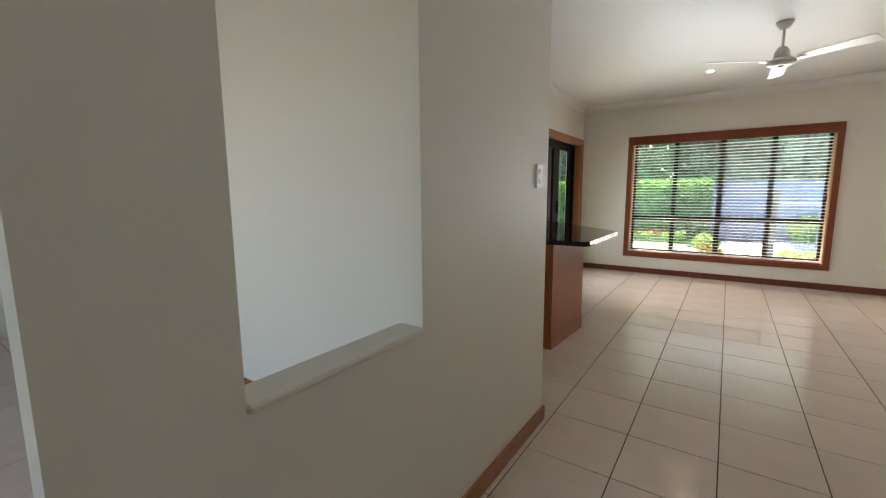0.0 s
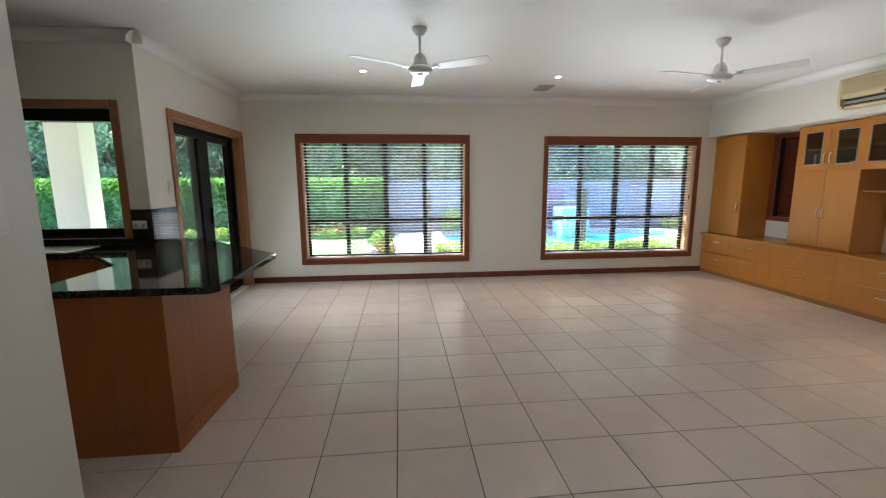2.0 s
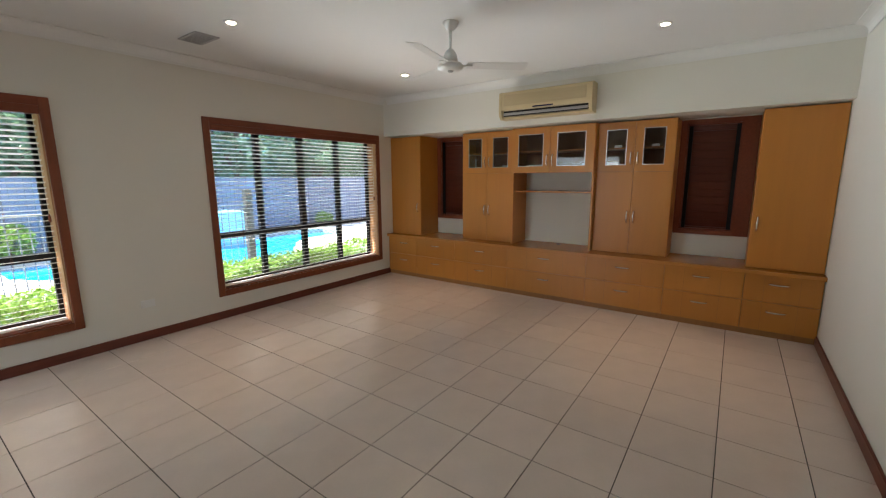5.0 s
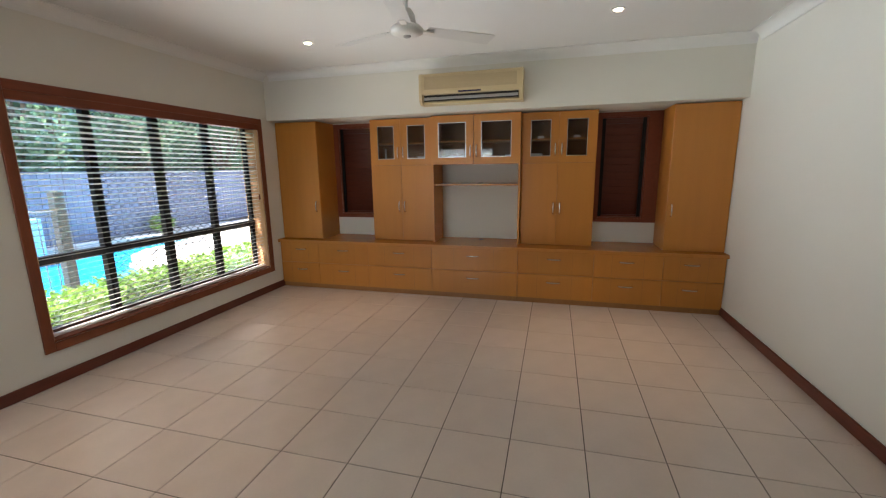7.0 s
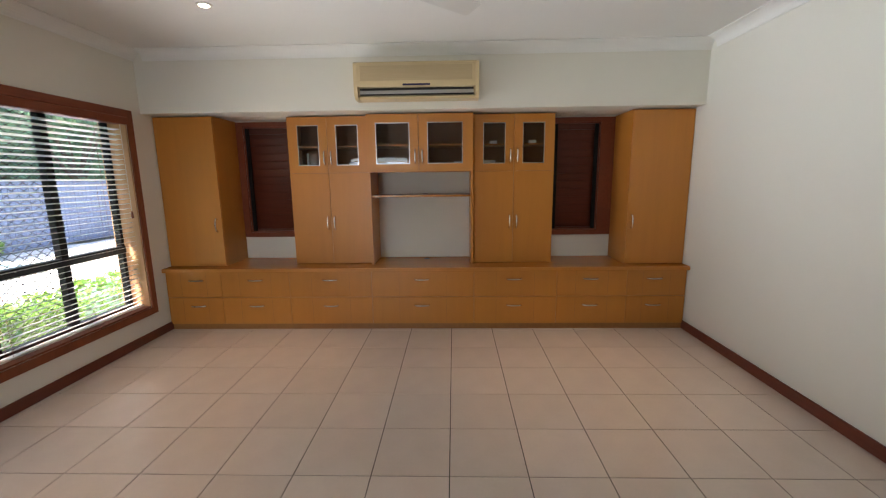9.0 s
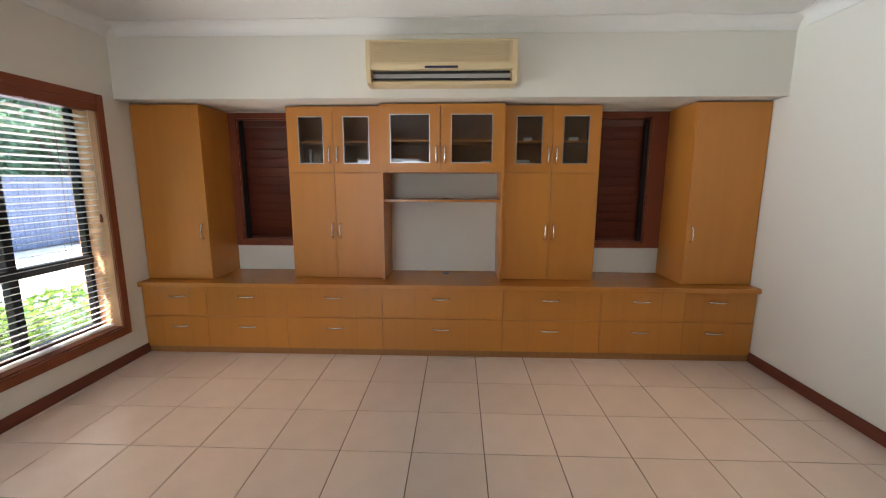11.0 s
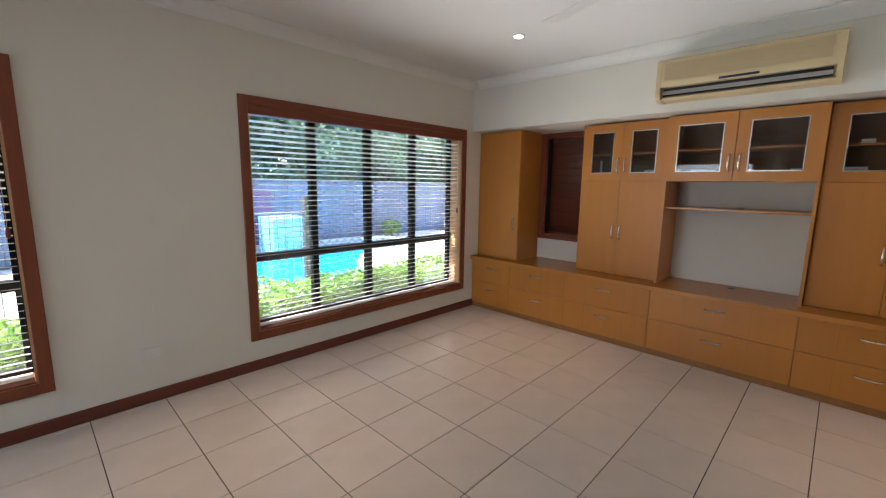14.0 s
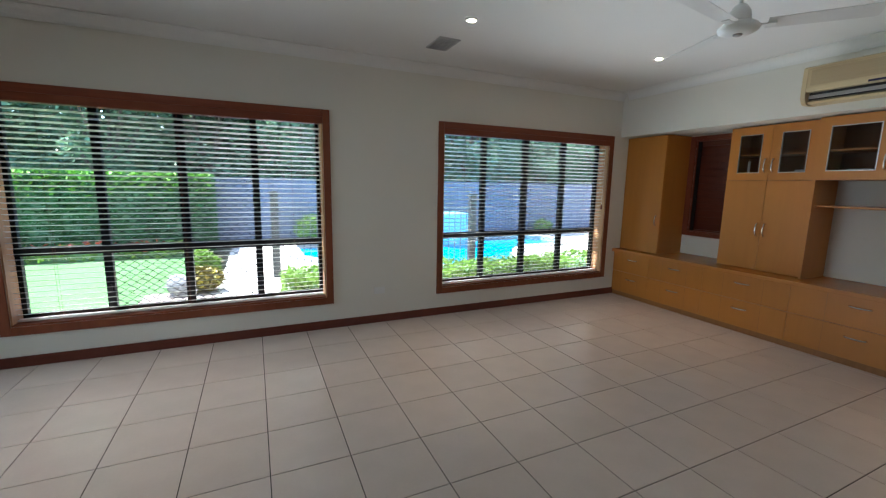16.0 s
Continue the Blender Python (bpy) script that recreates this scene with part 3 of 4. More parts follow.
def glass_door(parent, x, a, b, z0, z1, ga, gb, gz0, gz1, hy):
    d = part("door", boxes((x, x + 0.019, a, ga, z0, z1), (x, x + 0.019, gb, b, z0, z1), (x, x + 0.019, ga, gb, z0, gz0), (x, x + 0.019, ga, gb, gz1, z1)), M_BEECH, parent)
    f = 0.007
    part("glazing_bead", boxes((x - 0.002, x + 0.012, ga, ga + f, gz0, gz1), (x - 0.002, x + 0.012, gb - f, gb, gz0, gz1), (x - 0.002, x + 0.012, ga + f, gb - f, gz0, gz0 + f), (x - 0.002, x + 0.012, ga + f, gb - f, gz1 - f, gz1)), M_STEEL, d, "bright aluminium glazing bead")
    g = part("pane", boxes((x + 0.006, x + 0.010, ga + f, gb - f, gz0 + f, gz1 - f)), M_CABGLASS, d, "dark reflective glass pane")
    bow_handle(d, (x, hy, 1.70), "z")
    return d


def display_unit(a, b, split, label):
    u = thing("display_cabinet", (5.6, (a + b) / 2, BT), label, "cabinet", "display cabinets")
    x, zs = 5.44, 1.55
    t = 0.018
    part("side_panel", boxes((x + 0.005, BACK, a, a + t, BT, 2.1)), M_BEECH, u)
    part("side_panel", boxes((x + 0.005, BACK, b - t, b, BT, 2.1)), M_BEECH, u)
    part("top_panel", boxes((x + 0.005, BACK, a + t, b - t, 2.082, 2.1)), M_BEECH, u)
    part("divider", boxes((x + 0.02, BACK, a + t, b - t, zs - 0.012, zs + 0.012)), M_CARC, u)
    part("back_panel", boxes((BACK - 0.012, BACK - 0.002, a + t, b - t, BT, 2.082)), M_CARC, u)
    part("shelf", boxes((x + 0.06, BACK - 0.012, a + t, b - t, 1.806, 1.822)), M_BEECH, u)
    for p, q, hy, side in ((split + 0.0015, b - 0.003, split + 0.035, 1), (a + 0.003, split - 0.0015, split - 0.035, -1)):
        d = part("door", boxes((x, x + 0.019, p, q, BT + 0.004, zs - 0.002), bevel=0.0015), M_BEECH, u)
        bow_handle(d, (x, hy, 1.045), "z")
        inner = split + side * 0.085
        outer = (q - 0.095) if side > 0 else (p + 0.095)
        glass_door(u, x, p, q, zs + 0.002, 2.096, min(inner, outer), max(inner, outer), 1.625, 2.018, hy)
    return u


display_unit(5.282, 6.088, 5.69, "honey beech cupboard with two small dark glass doors over panel doors")
display_unit(3.436, 4.236, 3.834, "honey beech cupboard with two small glass doors and a white box")

mu = thing("media_unit", (5.55, 4.76, BT), "honey beech wall unit with glass doors over an open television bay", "cabinet")
x, t = 5.345, 0.022
part("side_panel", boxes((x + 0.02, BACK, 4.24, 4.24 + t, BT, 2.104)), M_BEECH, mu)
part("side_panel", boxes((x + 0.02, BACK, 5.278 - t, 5.278, BT, 2.104)), M_BEECH, mu)
part("top_panel", boxes((x + 0.02, BACK, 4.24 + t, 5.278 - t, 2.085, 2.104)), M_BEECH, mu)
part("bottom_panel", boxes((x + 0.02, BACK, 4.24 + t, 5.278 - t, 1.55, 1.57)), M_BEECH, mu)
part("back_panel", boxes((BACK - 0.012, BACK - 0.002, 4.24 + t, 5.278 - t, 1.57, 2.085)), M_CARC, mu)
part("inner_shelf", boxes((x + 0.06, BACK - 0.012, 4.24 + t, 5.278 - t, 1.806, 1.822)), M_BEECH, mu)
part("open_shelf", boxes((5.42, BACK, 4.24 + t, 5.278 - t, 1.302, 1.322), bevel=0.002), M_BEECH_H, mu)
glass_door(mu, x, 4.773, 5.275, 1.553, 2.10, 4.857, 5.188, 1.628, 2.02, 4.805)
glass_door(mu, x, 4.243, 4.767, 1.553, 2.10, 4.343, 4.684, 1.628, 2.02, 4.735)
cap = lathe(bmesh.new(), [(0.03, 1.322), (0.03, 1.326), (0.022, 1.328)], 5.68, 4.74, 20)
solo("cable_grommet", cap, M_DARK, "round black cable grommet on the open shelf", "cable grommet")


for yy in (4.03, 3.64):
    solo("small_box", boxes((5.50, 5.56, yy - 0.035, yy + 0.035, 1.822, 1.85), bevel=0.003), M_WHITEP, "small white box on a cabinet shelf", "box", group="boxes in the cabinet")


def white_carton(y, half, top, base):
    """A plain carton behind the glass, its lid a little proud."""
    c = thing("white_carton", (5.54, y, base), "small white carton behind the glass of a cabinet", "box", "boxes in the cabinet")
    part("body", boxes((5.505, 5.575, y - half, y + half, base, top - 0.02), bevel=0.002), M_WHITEP, c)
    part("lid", boxes((5.502, 5.578, y - half - 0.003, y + half + 0.003, top - 0.02, top), bevel=0.002), M_WHITEP, c)


white_carton(5.45, 0.042, 1.655, 1.562)
white_carton(5.02, 0.085, 1.652, 1.57)
white_carton(4.385, 0.04, 1.655, 1.57)
white_carton(4.075, 0.062, 1.66, 1.562)
beads = [(0.018, 1.562), (0.02, 1.568)]
for k in range(7):
    z = 1.572 + k * 0.026
    beads += [(0.006, z), (0.013, z + 0.006), (0.014, z + 0.013), (0.012, z + 0.02), (0.006, z + 0.0255)]
solo("beaded_ornament", lathe(bmesh.new(), beads, 5.52, 5.92, 14), M_WHITEP, "slim white beaded ornament on the cabinet's lower shelf", "ornament", smooth=True)


def east_window(name, o):
    y0, y1, z0, z1 = o
    w = 0.05
    lo_edge, hi_edge = (2.732, 3.434) if y0 < 4 else (6.09, 6.772)
    tr = structure("trim_" + name, boxes((BACK - 0.016, BACK, lo_edge, y0, z0 - w, z1 + w), (BACK - 0.016, BACK, y1, hi_edge, z0 - w, z1 + w), (BACK - 0.018, BACK, y0, y1, z1, z1 + w), (BACK - 0.022, BACK, y0, y1, z0 - w, z0), bevel=0.002), M_CEDAR, "dark cedar window surround between the cabinets")
    win = structure(name, boxes((BACK, BACK + 0.25, y0, y0 + 0.012, z0, z1), (BACK, BACK + 0.25, y1 - 0.012, y1, z0, z1), (BACK, BACK + 0.25, y0, y1, z0, z0 + 0.012), (BACK, BACK + 0.25, y0, y1, z1 - 0.012, z1)), M_CEDAR, "narrow window with cedar reveal behind a closed blind")
    part("window_frame", boxes((BACK + 0.16, BACK + 0.20, y0, y0 + 0.05, z0, z1), (BACK + 0.16, BACK + 0.20, y1 - 0.05, y1, z0, z1), (BACK + 0.16, BACK + 0.20, y0, y1, z0, z0 + 0.05), (BACK + 0.16, BACK + 0.20, y0, y1, z1 - 0.05, z1)), M_BLACK, win)
    part("pane", boxes((BACK + 0.178, BACK + 0.183, y0 + 0.04, y1 - 0.04, z0 + 0.04, z1 - 0.04)), M_GLASS, win)
    bl = thing("closed_blind", (BACK + 0.06, (y0 + y1) / 2, z0), "closed dark cedar slat blind in the narrow window", "blind", "closed blinds")
    bm = boxes((-0.002, 0.002, -(y1 - y0) / 2 + 0.02, (y1 - y0) / 2 - 0.02, -0.046, 0.046))
    bmesh.ops.rotate(bm, verts=bm.verts[:], matrix=Matrix.Rotation(radians(-22), 3, "Y"))
    me = mesh_of("slat", bm, M_SLATDARK)
    z = z0 + 0.07
    while z < z1 - 0.06:
        piece("slat", me, bl, (0, 0, z - z0))
        z += 0.083
    for a, b in ((y0 + 0.0125, y0 + 0.05), (y1 - 0.05, y1 - 0.0125)):
        part("side_channel", boxes((BACK + 0.012, BACK + 0.035, a, b, z0 + 0.013, z1 - 0.013)), M_BLACK, win)
    part("head_rail", boxes((BACK + 0.03, BACK + 0.09, y0 + 0.03, y1 - 0.03, z1 - 0.07, z1 - 0.013)), M_SLATDARK, bl)
    part("bottom_rail", boxes((BACK + 0.045, BACK + 0.075, y0 + 0.034, y1 - 0.034, z0 + 0.013, z0 + 0.03)), M_SLATDARK, bl)


east_window("window_3", EW1)
east_window("window_4", EW2)

# ---- air conditioner ----
ac = thing("air_conditioner", (BULK, 4.75, 2.16), "yellowed cream split-system air conditioner on the bulkhead", "air conditioner")
A0, A1 = 4.205, 5.298
bm = bmesh.new()
prof = [(BULK, 2.49), (5.035, 2.49), (5.012, 2.478), (5.008, 2.30), (5.014, 2.262), (5.05, 2.262), (5.075, 2.20), (5.052, 2.182), (5.07, 2.162), (BULK, 2.158)]
prism(bm, prof, "y", A0 + 0.03, A1 - 0.03)
part("body", bm, M_AC, ac)
for a, b in ((A0, A0 + 0.032), (A1 - 0.032, A1)):
    bm = bmesh.new()
    prism(bm, [(BULK, 2.492), (5.04, 2.492), (5.008, 2.474), (5.004, 2.29), (5.008, 2.21), (5.03, 2.172), (5.06, 2.156), (BULK, 2.156)], "y", a, b)
    part("end_cap", bm, M_AC, ac)
part("grille", boxes((5.004, 5.012, A0 + 0.06, A1 - 0.06, 2.315, 2.45)), M_ACGRILLE, ac, "finely ribbed intake grille")
for k in range(12):
    z = 2.322 + k * 0.0112
    part("rib", boxes((5.0015, 5.005, A0 + 0.06, A1 - 0.06, z, z + 0.0035)), M_ACGRILLE, ac)
part("seam", boxes((5.009, 5.013, A0 + 0.035, A1 - 0.035, 2.458, 2.461)), M_ACGRILLE, ac)
part("outlet_slot", boxes((5.046, 5.09, A0 + 0.045, A1 - 0.045, 2.196, 2.258)), M_DARK, ac, "dark air outlet")
bm = bmesh.new()
prism(bm, [(5.030, 2.205), (5.036, 2.203), (5.050, 2.234), (5.044, 2.236)], "y", A0 + 0.046, A1 - 0.046)
part("louvre", bm, M_VENT, ac)
part("display", boxes((5.004, 5.012, 4.63, 4.87, 2.270, 2.287), bevel=0.002), M_DISPLAY, ac, "dark display strip")
ac.location.z, ac.scale.z = 2.183, 0.93

# ---- ceiling things ----


def fan(at, turn, label):
    f = thing("ceiling_fan", (0, 0, 0), label, "ceiling fan", "ceiling fans")
    part("canopy", lathe(bmesh.new(), [(0.024, -0.062), (0.03, -0.058), (0.06, -0.014), (0.062, 0.0)]), M_FAN, f, smooth=True)
    part("down_rod", rod(bmesh.new(), (0, 0, -0.21), (0, 0, -0.06), 0.011, 12), M_FAN, f, smooth=True)
    part("motor_cover", lathe(bmesh.new(), [(0.055, -0.30), (0.058, -0.28), (0.05, -0.23), (0.03, -0.20), (0.02, -0.195)]), M_FAN, f, smooth=True)
    part("motor", lathe(bmesh.new(), [(0.02, -0.35), (0.06, -0.352), (0.098, -0.335), (0.103, -0.315), (0.085, -0.298), (0.05, -0.295)]), M_FAN, f, smooth=True)
    part("hub_cap", lathe(bmesh.new(), [(0.012, -0.362), (0.022, -0.358), (0.024, -0.349)], n=16), M_VENT, f)
    for k in range(3):
        r = Matrix.Rotation(radians(turn + 120 * k), 3, "Z")
        bm = bmesh.new()
        box(bm, 0.07, 0.17, -0.02, 0.02, -0.318, -0.312)
        bmesh.ops.rotate(bm, verts=bm.verts[:], matrix=r)
        part("blade_arm", bm, M_FAN, f)
        bm = bmesh.new()
        prism(bm, [(0.13, -0.05), (0.58, -0.062), (0.602, -0.055), (0.606, 0.05), (0.59, 0.062), (0.13, 0.05)], "z", -0.002, 0.002)
        bmesh.ops.rotate(bm, verts=bm.verts[:], matrix=Matrix.Rotation(radians(-11), 3, "X"))
        bmesh.ops.translate(bm, verts=bm.verts[:], vec=(0, 0, -0.308))
        bmesh.ops.rotate(bm, verts=bm.verts[:], matrix=r)
        part("blade", bm, M_FAN, f)
    f.location = at
    return f


fan((0.52, 4.755, CEIL), 90, "white three-blade ceiling fan at rest near the kitchen")
fan((3.212, 4.78, CEIL), 70, "white three-blade ceiling fan at rest near the wall cabinets")


def downlight(x, y):
    d = thing("downlight", (x, y, CEIL), "small round recessed ceiling downlight, switched on", "downlight", "recessed downlights")
    part("trim_ring", lathe(bmesh.new(), [(0.030, CEIL - 0.002), (0.034, CEIL - 0.008), (0.050, CEIL - 0.005), (0.052, CEIL)], x, y), M_WHITEP, d, smooth=True)
    part("lamp_face", lathe(bmesh.new(), [(0.028, CEIL - 0.0095), (0.028, CEIL - 0.0085)], x, y, 16), M_LAMP, d, "glowing warm lamp face")
    sp = new("downlight_beam", bpy.data.lights.new("downlight_beam", "SPOT"))
    sp.data.energy, sp.data.color, sp.data.spot_size, sp.data.spot_blend, sp.data.shadow_soft_size = 6.5, (1.0, 0.66, 0.38), radians(58), 1.0, 0.06
    sp.location = (x, y, CEIL - 0.03)


for xy in ((2.225, 6.115), (4.212, 3.448), (-0.045, 6.05), (4.24, 6.113), (-1.34, 4.203)):
    downlight(*xy)

vent = thing("ceiling_vent", (2.25, 6.69, CEIL), "grey slatted air vent set in the white ceiling", "air vent")
part("frame", boxes((2.155, 2.175, 6.535, 6.845, CEIL - 0.008, CEIL), (2.33, 2.35, 6.535, 6.845, CEIL - 0.008, CEIL), (2.175, 2.33, 6.535, 6.555, CEIL - 0.008, CEIL), (2.175, 2.33, 6.825, 6.845, CEIL - 0.008, CEIL)), M_VENT, vent)
part("backing", boxes((2.175, 2.33, 6.555, 6.825, CEIL - 0.002, CEIL)), M_DARK, vent)
for k in range(9):
    yy = 6.565 + k * 0.029
    part("slat", boxes((2.175, 2.33, yy, yy + 0.017, CEIL - 0.007, CEIL - 0.004)), M_VENT, vent)

# ---- switches and sockets ----


def plate(name, label, cat, axis, at, w, h, out, rockers):
    """A wall plate; out: way it faces along its axis (x or y)."""
    x, y, z = at
    p = thing(name, at, label, cat)
    def slab(u0, u1, v0, v1, d0, d1):
        lo, hi = sorted((d0 * out, d1 * out))
        return (x + lo, x + hi, y + u0, y + u1, z + v0, z + v1) if axis == "x" else (x + u0, x + u1, y + lo, y + hi, z + v0, z + v1)
    part("plate", boxes(slab(-w / 2, w / 2, -h / 2, h / 2, 0, 0.009), bevel=0.002), M_WHITEP, p)
    for u, v, a, b in rockers:
        part("rocker", boxes(slab(u - a / 2, u + a / 2, v - b / 2, v + b / 2, 0.009, 0.013), bevel=0.001), M_WHITEP if b < 0.03 else M_VENT, p)


plate("light_switch", "white plastic light switch on the end of the partition", "light switch", "x", (HALL, 2.18, 1.362), 0.075, 0.118, 1, [(0, 0.025, 0.014, 0.022), (0, -0.025, 0.014, 0.022)])
plate("light_switch", "white plastic light switch beside the sliding door", "light switch", "x", (W, 5.395, 1.395), 0.07, 0.115, 1, [(0, 0.03, 0.014, 0.02), (0, 0, 0.014, 0.02), (0, -0.03, 0.014, 0.02)])
plate("wall_socket", "white double power socket low on the wall between the windows", "power socket", "y", (1.86, N, 0.325), 0.115, 0.072, -1, [(-0.03, 0.015, 0.012, 0.018), (0.03, 0.015, 0.012, 0.018)])
plate("wall_socket", "white double power socket on the black splashback", "power socket", "y", (-1.945, KITCH - 0.014, 1.075), 0.115, 0.072, -1, [(-0.03, -0.008, 0.025, 0.036), (0.03, -0.008, 0.025, 0.036)])

# ---- kitchen bench ----
structure("splashback", boxes((-2.015, W + 0.012, KITCH - 0.014, KITCH, 0.901, 1.21), (W, W + 0.014, KITCH, 5.455, 0.901, 1.21), (-3.765, -2.015, KITCH - 0.012, KITCH, 0.901, 0.955)), M_GRANITE, "polished black splashback at the kitchen bench")
benchtop = bmesh.new()
prism(benchtop, [(-1.53, 3.335), (-0.66, 3.335), (-0.615, 3.385), (-0.615, 4.38), (-1.60, 5.40), (W + 0.001, 5.452), (W + 0.001, KITCH - 0.001), (-5.19, KITCH - 0.001), (-5.19, 4.52), (-2.0, 4.52), (-1.53, 4.02)], "z", 0.862, 0.90)
bmesh.ops.bevel(benchtop, geom=benchtop.edges[:], offset=0.005, segments=2, affect="EDGES")
solo("kitchen_benchtop", benchtop, M_GRANITE, "polished black granite benchtop of the kitchen peninsula", "benchtop")
kb = thing("kitchen_peninsula", (-1.2, 4.0, FZ), "orange-brown timber panelled kitchen peninsula base", "kitchen bench")
b = bmesh.new()
prism(b, [(-1.49, 3.365), (-0.895, 3.365), (-0.86, 4.10), (-1.40, 4.80), (-1.99, 4.80), (-1.99, 4.56), (-1.49, 4.06)], "z", 0.09, 0.862)
part("panel", b, M_BENCHWOOD, kb)
b = bmesh.new()
prism(b, [(-1.44, 3.36), (-0.889, 3.36), (-0.853, 4.10), (-1.39, 4.81), (-1.94, 4.81), (-1.94, 4.60), (-1.44, 4.10)], "z", FZ, 0.09)
part("kickboard", b, M_BENCHWOOD, kb)
for k in range(4):
    xa = -5.18 + k * 0.795
    u = thing("kitchen_cabinet", (xa + 0.4, 4.8, FZ), "orange-brown timber kitchen base cabinet under the black top", "cabinet", "kitchen cabinets")
    part("body", boxes((xa, xa + 0.793, 4.57, KITCH, 0.1, 0.862)), M_BENCHWOOD, u)
    part("kickboard", boxes((xa, xa + 0.793, 4.62, KITCH, FZ, 0.1)), M_CARC, u)
    for s in (0, 1):
        d = part("door", boxes((xa + 0.003 + s * 0.397, xa + 0.395 + s * 0.396, 4.551, 4.57, 0.105, 0.855), bevel=0.002), M_BENCHWOOD, u)
sink = thing("kitchen_sink", (-2.75, 4.78, 0.90), "stainless steel sink and drainer set in the black top", "sink")
part("drainer", boxes((-3.3, -2.25, 4.60, 4.98, 0.9005, 0.906), bevel=0.003), M_STEEL, sink)
for k in range(7):
    part("drain_rib", boxes((-2.6 + k * 0.045, -2.585 + k * 0.045, 4.66, 4.92, 0.906, 0.909)), M_STEEL, sink)
# no hollow: a thin dark plate carries the shade inside the bowl
part("bowl", boxes((-3.25, -2.72, 4.64, 4.94, 0.9062, 0.9075)), M_DARK, sink, "flat dark plate painted as the shaded sink bowl")
bm = bmesh.new()
tube(bm, [(-2.98, 4.96, 0.905), (-2.98, 4.96, 1.08), (-2.98, 4.93, 1.12), (-2.98, 4.86, 1.13), (-2.98, 4.80, 1.11)], 0.011, 10)
part("tap", bm, M_STEEL, sink, smooth=True)

# ---- garden ----
G = -0.15
ground = bmesh.new()
POOL = [(1.62, 12.5), (1.95, 11.9), (2.5, 11.2), (3.4, 10.75), (4.7, 10.2), (5.75, 10.4), (6.3, 11.4), (6.7, 11.95), (7.3, 12.35), (8.4, 12.35), (9.1, 12.9), (9.0, 13.8), (7.8, 14.4), (1.6, 14.4)]


def sheet(bm, pts, z):
    return bm.faces.new([bm.verts.new((x, y, z)) for x, y in pts])


sheet(ground, [(-400, -400), (400, -400), (400, 400), (-400, 400)], G - 0.45)
structure("ground", ground, M_DRY, "wide dry grassy ground")
lawn = bmesh.new()
prism(lawn, [(-30, 7.7), (0.15, 7.7), (0.15, 10.2), (-0.6, 12.6), (-0.5, 14.4), (-0.5, 40), (-30, 40)], "z", G - 0.44, G)
structure("lawn", lawn, M_LAWN, "bright green mown lawn")
pave = bmesh.new()
cx, cy = 5.2, 12.4
vs_in = [pave.verts.new((x, y, G)) for x, y in POOL]
vs_dn = [pave.verts.new((x, y, G - 0.4)) for x, y in POOL]
rim = []
for x, y in POOL:
    dx, dy = x - cx, y - cy
    s = min((14.0 - cx) / dx if dx > 0 else (0.15 - cx) / dx if dx < 0 else 9e9, (14.75 - cy) / dy if dy > 0 else (7.7 - cy) / dy if dy < 0 else 9e9)
    rim.append(pave.verts.new((cx + dx * s, cy + dy * s, G)))
k = len(POOL)
for i in range(k):
    j = (i + 1) % k
    pave.faces.new((vs_in[i], vs_in[j], rim[j], rim[i]))
    pave.faces.new((vs_in[i], vs_dn[i], vs_dn[j], vs_in[j]))
structure("pavement", pave, M_PAVE, "pale stone paving round the pool")
apron = boxes((-9, 0.15, 7.62, 7.75, G - 0.1, G + 0.01), (-8.2, W - 0.25, KITCH + 0.25, 8.4, G - 0.1, -0.03), (0.14, 14.0, 7.62, 9.6, G - 0.2, G - 0.004), (6.3, 14.0, 9.6, 11.5, G - 0.2, G - 0.004), (0.14, 1.6, 9.6, 14.7, G - 0.2, G - 0.004), (9.3, 14, 11.5, 14.75, G - 0.2, G - 0.004), (0.14, 14, 14.5, 14.75, G - 0.2, G - 0.004))
structure("pavement_apron", apron, M_PAVE, "pale paving along the house")
water = bmesh.new()
sheet(water, POOL, G - 0.10)
structure("pool_water", water, M_WATER, "turquoise swimming pool water")
cop = bmesh.new()
for i in range(k):
    a, b = Vector(POOL[i]), Vector(POOL[(i + 1) % k])
    d = (b - a).normalized()
    nrm = Vector((d.y, -d.x))
    if (a - Vector((cx, cy))).dot(nrm) < 0:
        nrm = -nrm
    pts = [a - d * 0.02, b + d * 0.02, b + nrm * 0.28 + d * 0.1, a + nrm * 0.28 - d * 0.1]
    prism(cop, [tuple(p) for p in pts], "z", G + 0.002, G + 0.03 + 0.0005 * i)
structure("pool_coping", cop, M_PAVE, "pale coping stones round the pool")
solo("pool_feature", boxes((5.35, 6.2, 13.4, 14.3, G - 0.3, 0.66), bevel=0.02), M_POOLWALL, "pale blue tiled water feature at the pool", "water feature")
solo("garden_wall", boxes((4.4, 5.8, 14.5, 14.7, G - 0.1, 1.3), bevel=0.01), M_PURPLE, "purple rendered garden wall behind the pool", "garden wall")

